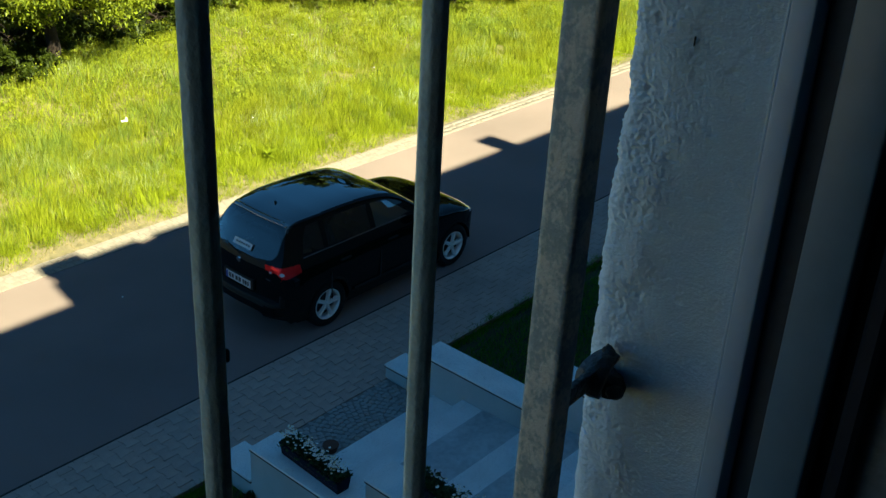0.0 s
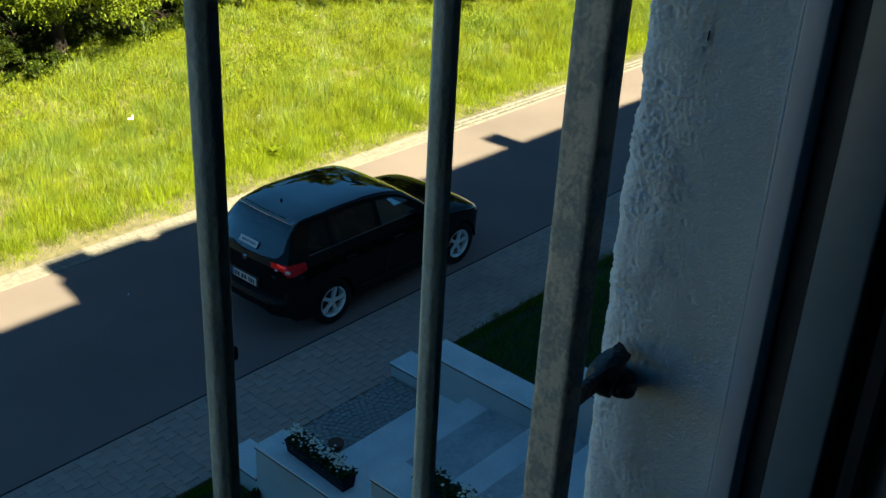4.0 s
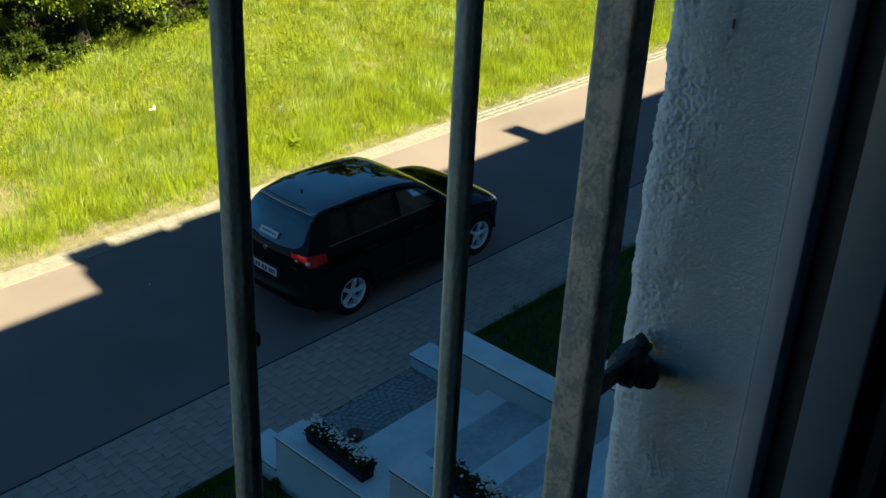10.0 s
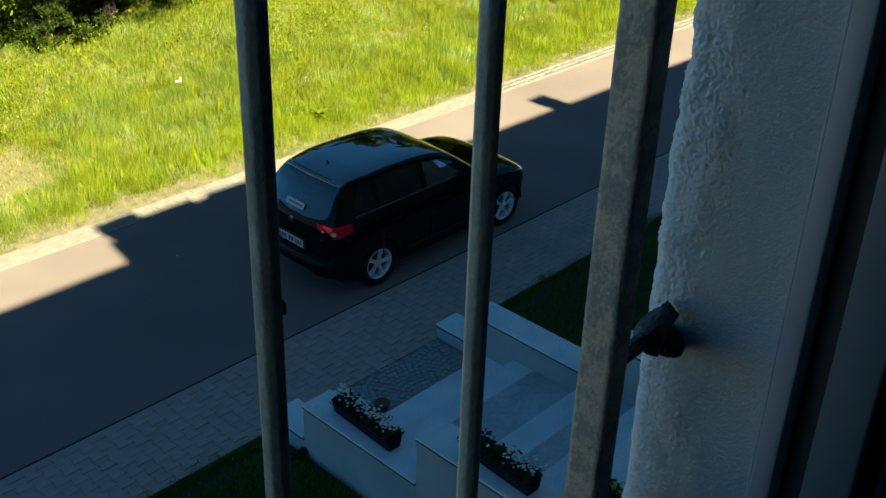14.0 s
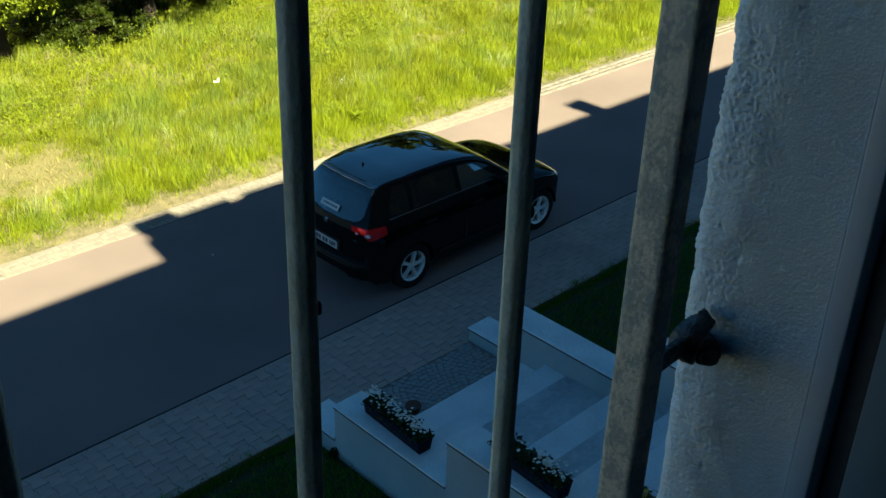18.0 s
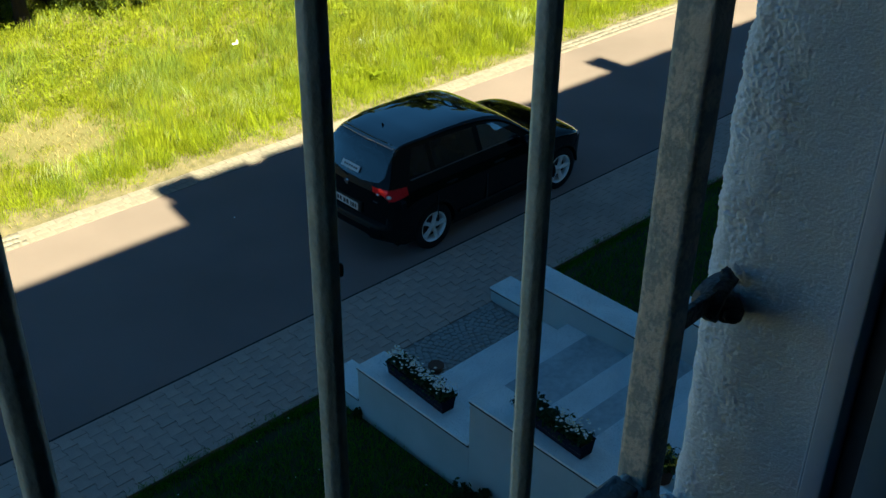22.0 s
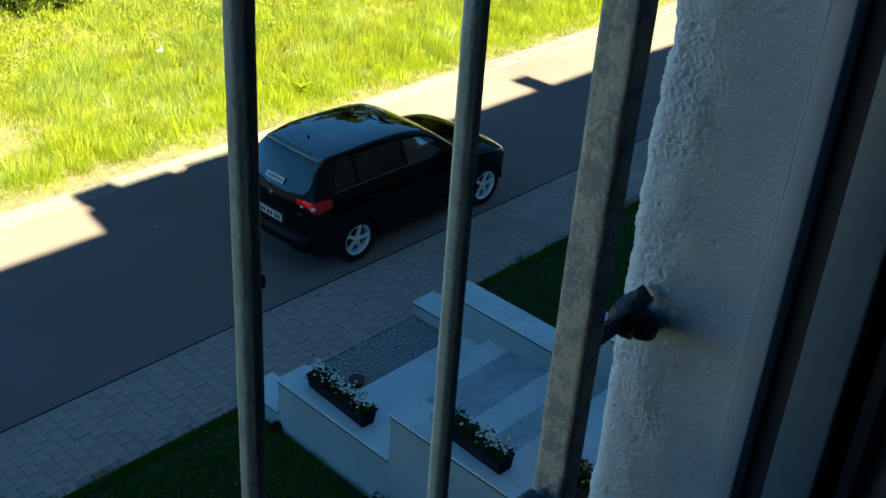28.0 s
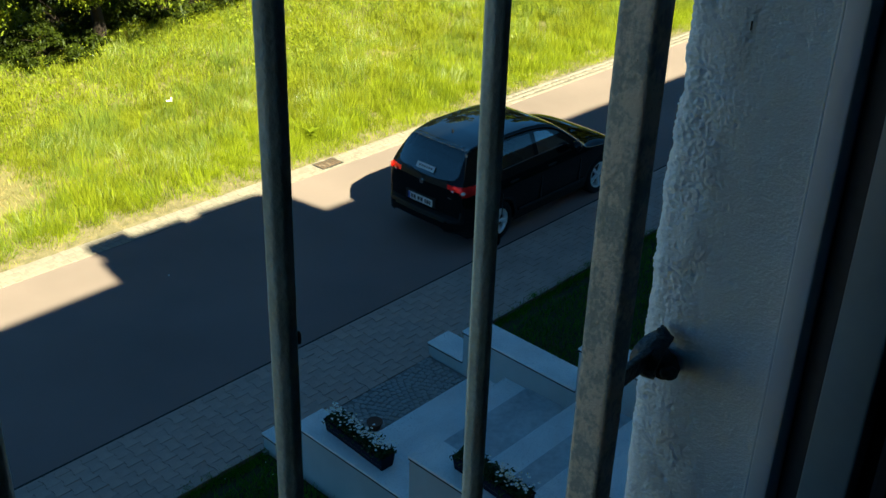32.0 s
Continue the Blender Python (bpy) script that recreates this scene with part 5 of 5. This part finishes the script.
def tree(name, x, y, height, radius, low, clumps, leaves, seed, label, category, trunk=0.11, leaf=0.042, foliage=None):
    """A trunk with limbs out to leaf clumps, which hang unevenly round a broad crown with gaps."""
    rng = np.random.default_rng(seed)
    z0 = float(rise(np.array(x), np.array(y))) - 0.05
    t = empty(name, pose(x, y, z0), label, category)
    bm = bmesh.new()
    top = low + (height - low) * 0.5
    pts = [Vector((0, 0, 0))]
    for k in range(1, 7):
        pts.append(Vector((rng.normal(0, 0.012 * radius) * k, rng.normal(0, 0.012 * radius) * k, top * k / 6)))
    rings = []
    for k in range(19):
        f = k / 3
        c = pts[int(f)].lerp(pts[min(int(f) + 1, 6)], f - int(f))
        rad = trunk * (1 - 0.11 * f + 0.5 * math.exp(-k * 0.9))
        rings.append([bm.verts.new((c.x + rad * math.cos(a) * (1 + 0.10 * math.sin(3 * a + k * 0.3) + rng.normal(0, 0.04)), c.y + rad * math.sin(a) * (1 + 0.10 * math.sin(3 * a + k * 0.3) + rng.normal(0, 0.04)), c.z)) for a in np.linspace(0, 2 * math.pi, 14, endpoint=False)])
    for k in range(18):
        for q in range(14):
            bm.faces.new((rings[k][q], rings[k][(q + 1) % 14], rings[k + 1][(q + 1) % 14], rings[k + 1][q]))
    part("trunk", bm, BARK, t, "rough brown trunk", True)
    bm = bmesh.new()
    centres = []
    mid, half = (low + height) / 2, (height - low) / 2
    for k in range(clumps):
        a, u = rng.uniform(0, 2 * math.pi), rng.uniform(-1, 1)
        q = rng.uniform(0.35, 1.0) ** 0.6
        c = Vector((radius * q * math.cos(a) * math.sqrt(1 - u * u * 0.8), radius * q * math.sin(a) * math.sqrt(1 - u * u * 0.8), mid + half * q * u))
        centres.append((c, rng.uniform(0.6, 1.3)))
        s0 = pts[rng.integers(3, 7)]
        m0 = s0.lerp(c, 0.55) + Vector((0, 0, 0.08 * radius))
        cyl(bm, s0, m0, trunk * 0.28, trunk * 0.16, 6, False)
        cyl(bm, m0, c, trunk * 0.16, trunk * 0.04, 5, False)
    part("branchwork", bm, BARK, t)
    sig = 0.085 * radius

    def spot():
        c, w = centres[rng.integers(len(centres))]
        return (c.x + rng.normal(0, sig * w), c.y + rng.normal(0, sig * w), max(c.z + rng.normal(0, sig * w * 0.55), 0.08))

    tagged(raw("crown", *leaf_mass(rng, leaves, spot, leaf, 0.8), foliage or LEAF, t), "uneven crown of bright green leaves", kind="stuff")
    return t


tree("tree", 12.3, 22.2, 4.6, 2.4, 1.0, 80, 52000, 3, "broad old tree with sunlit green crown in the meadow", "tree", trunk=0.16, leaf=0.034)
tree("tree", 8.9, 22.2, 4.4, 2.4, 1.2, 70, 36000, 8, "broad low tree with sunlit green crown in the meadow", "tree", trunk=0.16, leaf=0.036)
tree("shrub", 16.2, 24.6, 2.8, 2.0, 0.4, 50, 24000, 14, "dense green shrub at the meadow edge", "shrub", trunk=0.07)
for k, (bx, by, h, r) in enumerate([(11.2, 25.8, 4.5, 2.6), (14.4, 26.6, 4.5, 2.8), (18.4, 23.9, 2.4, 1.3), (20.1, 22.5, 2.3, 1.3), (21.9, 21.5, 2.2, 1.3), (23.8, 20.2, 2.0, 1.2), (25.9, 19.2, 2.0, 1.3), (28.3, 18.3, 2.0, 1.4), (31.0, 18.0, 2.2, 1.5), (18.0, 29.0, 3.6, 2.6), (22.0, 26.5, 3.4, 2.6), (27.0, 24.0, 3.2, 2.5), (33.0, 22.5, 3.2, 2.5)]):
    tree("shrub", bx, by, h, r, 0.2, 34, 11000, 20 + k, "green hedge shrub at the far side of the meadow", "shrub", trunk=0.06)
# known only from the roof reflection; leaf colour dimmed to suit it
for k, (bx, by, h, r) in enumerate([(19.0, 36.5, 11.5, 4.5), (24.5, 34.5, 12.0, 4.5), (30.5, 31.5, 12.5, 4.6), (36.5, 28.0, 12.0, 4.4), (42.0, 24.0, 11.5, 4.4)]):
    tree("tree", bx, by, h, r, 1.5, 90, 9500, 50 + k, "tall green tree beyond the meadow", "tree", trunk=0.25, leaf=0.32, foliage=DIMMED_LEAF)

# undergrowth added below the crowns; its near-black leaves stand for the shade there
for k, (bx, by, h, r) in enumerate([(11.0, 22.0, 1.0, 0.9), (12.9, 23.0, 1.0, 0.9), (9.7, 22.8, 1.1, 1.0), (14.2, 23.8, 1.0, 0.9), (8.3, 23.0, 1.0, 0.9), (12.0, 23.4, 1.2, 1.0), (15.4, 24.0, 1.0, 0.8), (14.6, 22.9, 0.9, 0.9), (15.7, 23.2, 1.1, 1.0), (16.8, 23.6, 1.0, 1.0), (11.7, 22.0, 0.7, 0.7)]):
    tree("shrub", bx, by, h, r, 0.05, 26, 7000, 80 + k, "near-black undergrowth added as shade under the trees", "shrub", trunk=0.03, leaf=0.035, foliage=DIMMED_LEAF)

# plants at the foot of the stair wall
# the clump in the wall corner is added for an unidentified dark spot
for nm, bx, by, h, r, n, label in (("shrub", 5.84, 5.62, 0.50, 0.26, 5200, "dark low shrub at the foot of the stair wall"), ("shrub", 5.86, 5.05, 0.36, 0.22, 3600, "dark low shrub at the foot of the stair wall"), ("weed_clump", 6.02, 7.69, 0.20, 0.055, 500, "dark leafy filler at a dark spot in the wall corner")):
    tree(nm, bx, by, h, r, 0.03, 22, n, 95 + n % 7, label, "shrub", trunk=0.012, leaf=0.020, foliage=POTLEAF)
tree("sapling", 5.98, 5.98, 0.34, 0.07, 0.10, 9, 46, 77, "thin small sapling with few leaves by the wall", "sapling", trunk=0.006, leaf=0.026, foliage=POTLEAF)
rng = np.random.default_rng(61)
spots = [(rng.uniform(2.6, 5.9), rng.uniform(5.5, 8.2), rng.uniform(0.05, 0.09)) for _ in range(26)]
tagged(raw("lawn_daisies", *daisies(rng, spots, 0.010), PETAL), "few tiny white daisies in the lawn", "flowers", kind="stuff")
# a broad-leaved dock by the gutter
dock = empty("dock_plant", pose(12.43, 14.95, float(rise(np.array(12.43), np.array(14.95)))), "broad-leaved green dock plant in the verge grass", "plant")
leaf_me = None
for k in range(16):
    if leaf_me is None:
        bm = bmesh.new()
        rows = []
        for f in np.linspace(0, 1, 7):
            wd = 0.036 * math.sin(math.pi * min(1, 0.12 + 0.86 * f)) ** 0.8
            rows.append([bm.verts.new((0.20 * f, sy * wd, 0.15 * f - 0.11 * f * f + 0.010 * abs(sy))) for sy in (-1, 0, 1)])
        for p, q in zip(rows, rows[1:]):
            for c in range(2):
                bm.faces.new((p[c], q[c], q[c + 1], p[c + 1]))
        o = part("leaf", bm, FRESH, dock, "", True)
        leaf_me = o.data
    else:
        o = new("leaf", leaf_me)
        o.parent = dock
    o.matrix_parent_inverse = Matrix.Identity(4)
    o.matrix_basis = pose(0, 0, 0.17, 0, rng.uniform(-30, 12), 137.5 * k) @ Matrix.Scale(rng.uniform(0.7, 1.2), 4)

# a pale pebble on the road
bm = bmesh.new()
bmesh.ops.create_icosphere(bm, subdivisions=2, radius=0.017, matrix=Matrix.LocRotScale((7.60, 12.50, 0.007), Euler((0.1, 0.2, 0.7)), (1.0, 0.7, 0.5)))
for v in bm.verts:
    v.co += Vector((1, 1, 0.4)) * 0.004 * noise.noise(v.co * 60)
tagged(part("pebble", bm, PETAL, None, "", True), "small pale pebble lying on the asphalt", "pebble")


# ---- gutter, pavers and cobbles, piece by piece ----
gutter = tagged(part("gutter", closing(boxed(-60, YF, -0.2, 140, YG - 0.001, 0.006)), SANDED), "gutter of small pale setts along the road", "gutter", kind="structure")
mesh = None
rng = np.random.default_rng(31)
# three courses of small setts, their joints broken; the ones past the corner of the house shadow are joined
COURSE, SETT = (YG - YF) / 3, 0.110
rest_v, rest_f = [], []
for i in range(-60, 480):
    for j in range(3):
        x = 1.0 + SETT * (i + (0.5 if j % 2 else 0.0)) + rng.normal(0, 0.004)
        y = YF + COURSE * (j + 0.5) + rng.normal(0, 0.003)
        m = pose(x, y + along(x), rng.uniform(-0.003, 0.003), rng.normal(0, 1.5), rng.normal(0, 1.5), math.degrees(TURN) + rng.normal(0, 2.0)) @ Matrix.Diagonal((rng.uniform(0.93, 1.05), rng.uniform(0.95, 1.03), 1, 1))
        if 5.0 < x < 15.9:
            if mesh is None:
                o = part("sett", boxed(-0.0530, -0.0680, -0.03, 0.0530, 0.0680, 0.009, bevel=0.004), GUTTER, gutter)
                mesh = o.data
            else:
                o = new("sett", mesh)
                o.parent = gutter
            o.matrix_world = m
        else:
            b = len(rest_v)
            rest_v += [tuple(m @ Vector(c)) for c in ((-0.0540, -0.0700, 0.004), (0.0540, -0.0700, 0.004), (0.0540, 0.0700, 0.004), (-0.0540, 0.0700, 0.004), (-0.0525, -0.0685, 0.008), (0.0525, -0.0685, 0.008), (0.0525, 0.0685, 0.008), (-0.0525, 0.0685, 0.008))]
            rest_f += [[b + k for k in q] for q in ((4, 5, 6, 7), (0, 1, 5, 4), (1, 2, 6, 5), (2, 3, 7, 6), (3, 0, 4, 7))]
tagged(raw("setts_beyond", rest_v, rest_f, GUTTER, gutter), kind="stuff")

# interlocking pavers, waisted like a bone, their long side across the pavement
pavement = bpy.data.objects["pavement"]
HEAD, WAIST, PITCH, LONG = 0.0925, 0.0725, 0.165, 0.20
bone = [(-HEAD, -0.098), (HEAD, -0.098), (HEAD, -0.060), (WAIST, -0.036), (WAIST, 0.036), (HEAD, 0.060), (HEAD, 0.098), (-HEAD, 0.098), (-HEAD, 0.060), (-WAIST, 0.036), (-WAIST, -0.036), (-HEAD, -0.060)]
bone = [(x * 0.989, y * 0.992) for x, y in bone]
mesh = None
rest_v, rest_f = [], []
count = 0
for i in range(-50, 240):
    for j in range(8):
        x, y = 0.05 + PITCH * i, YP + (0.10 if i % 2 else 0.0) + LONG * j
        if y > YK - 0.02:
            continue
        cut_lo, cut_hi = max(-0.098, YP + 0.004 - y), min(0.098, YK - 0.064 - y)
        if cut_hi - cut_lo < 0.19:
            if cut_hi - cut_lo > 0.02:
                b = len(rest_v)
                rest_v += [Vector((x + px * 0.945, y + min(max(py * 0.96, cut_lo), cut_hi), 0.052)) for px, py in bone]
                rest_f.append(list(range(b, b + 12)))
            continue
        m = pose(x, y, 0.047 + rng.uniform(-0.0025, 0.0035), rng.normal(0, 0.6), rng.normal(0, 0.6), rng.normal(0, 0.9))
        if 3.0 < x < 10.2 and count < 300:
            count += 1
            if mesh is None:
                bm = bmesh.new()
                prism(bm, bone, -0.03, 0.006)
                for v in bm.verts:
                    if v.co.z > 0:
                        v.co.x, v.co.y = v.co.x * 0.984, v.co.y * 0.987
                o = part("paver", bm, PAVER, pavement)
                mesh = o.data
            else:
                o = new("paver", mesh)
                o.parent = pavement
            o.matrix_world = m
        else:
            b = len(rest_v)
            rest_v += [m @ Vector((px * 0.984, py * 0.987, 0.006)) for px, py in bone]
            rest_f.append(list(range(b, b + 12)))
tagged(raw("pavers_beyond", [tuple(v) for v in rest_v], rest_f, PAVER, pavement), kind="stuff")

# small cobbles in fans on the landing
landing = bpy.data.objects["landing"]
shapes = []
for k in range(6):
    bm = bmesh.new()
    r = np.random.default_rng(k)
    out = [(0.046 * sx * r.uniform(0.82, 1.08), 0.046 * sy * r.uniform(0.82, 1.08)) for sx, sy in ((-1, -0.6), (-0.6, -1), (0.6, -1), (1, -0.6), (1, 0.6), (0.6, 1), (-0.6, 1), (-1, 0.6))]
    prism(bm, out, -0.04, 0.010)
    top = [v for v in bm.verts if v.co.z > 0]
    for v in top:
        v.co.x *= 0.90
        v.co.y *= 0.90
    f = max(bm.faces, key=lambda q: q.calc_center_median().z)
    c = bmesh.ops.poke(bm, faces=[f])["verts"]
    for v in c:
        v.co.z += 0.006
    shapes.append(part("cobble", bm, COBBLE, landing))
used = set()
# rows of shallow arcs, one stone beside the other; those by the pavement are single stones
rest_v, rest_f = [], []
for j in range(13, -4, -1):
    for i in range(32):
        x = XL1 + 0.04 + 0.0755 * (i + 0.5 * (j % 2)) + rng.normal(0, 0.005)
        u = ((x - 6.62) / 0.78) % 1.0 - 0.5
        y = 7.46 + 0.0760 * j + 0.40 * (0.25 - u * u) + rng.normal(0, 0.004)
        if not (x < XR0 - 0.03 and 7.48 < y < YP - 0.03):
            continue
        used.add((x, y))
        s = shapes[len(used) % 6]
        m = pose(x, y, 0.042 + rng.uniform(-0.003, 0.003), rng.normal(0, 3), rng.normal(0, 3), math.degrees(math.atan(-0.80 * u / 0.78)) + rng.normal(0, 6)) @ Matrix.Diagonal((0.81, 0.81, 0.9, 1))
        if len(used) > 296:
            b = len(rest_v)
            rest_v += [tuple(m @ v.co) for v in s.data.vertices]
            rest_f += [[b + k for k in (list(f.vertices) if len(f.vertices) == 4 else list(f.vertices) + [f.vertices[0]])][:4] for f in s.data.polygons if len(f.vertices) <= 4]
            continue
        if len(used) <= 6:
            o = s
        else:
            o = new("cobble", s.data)
            o.parent = landing
        o.matrix_world = m
me = bpy.data.meshes.new("cobbles_beyond")
me.from_pydata(rest_v, [], [f if len(set(f)) == 4 else f[:3] for f in rest_f])
me.materials.append(COBBLE)
rest = new("cobbles_beyond", me)
rest.parent = landing
tagged(rest, kind="stuff")

motions()
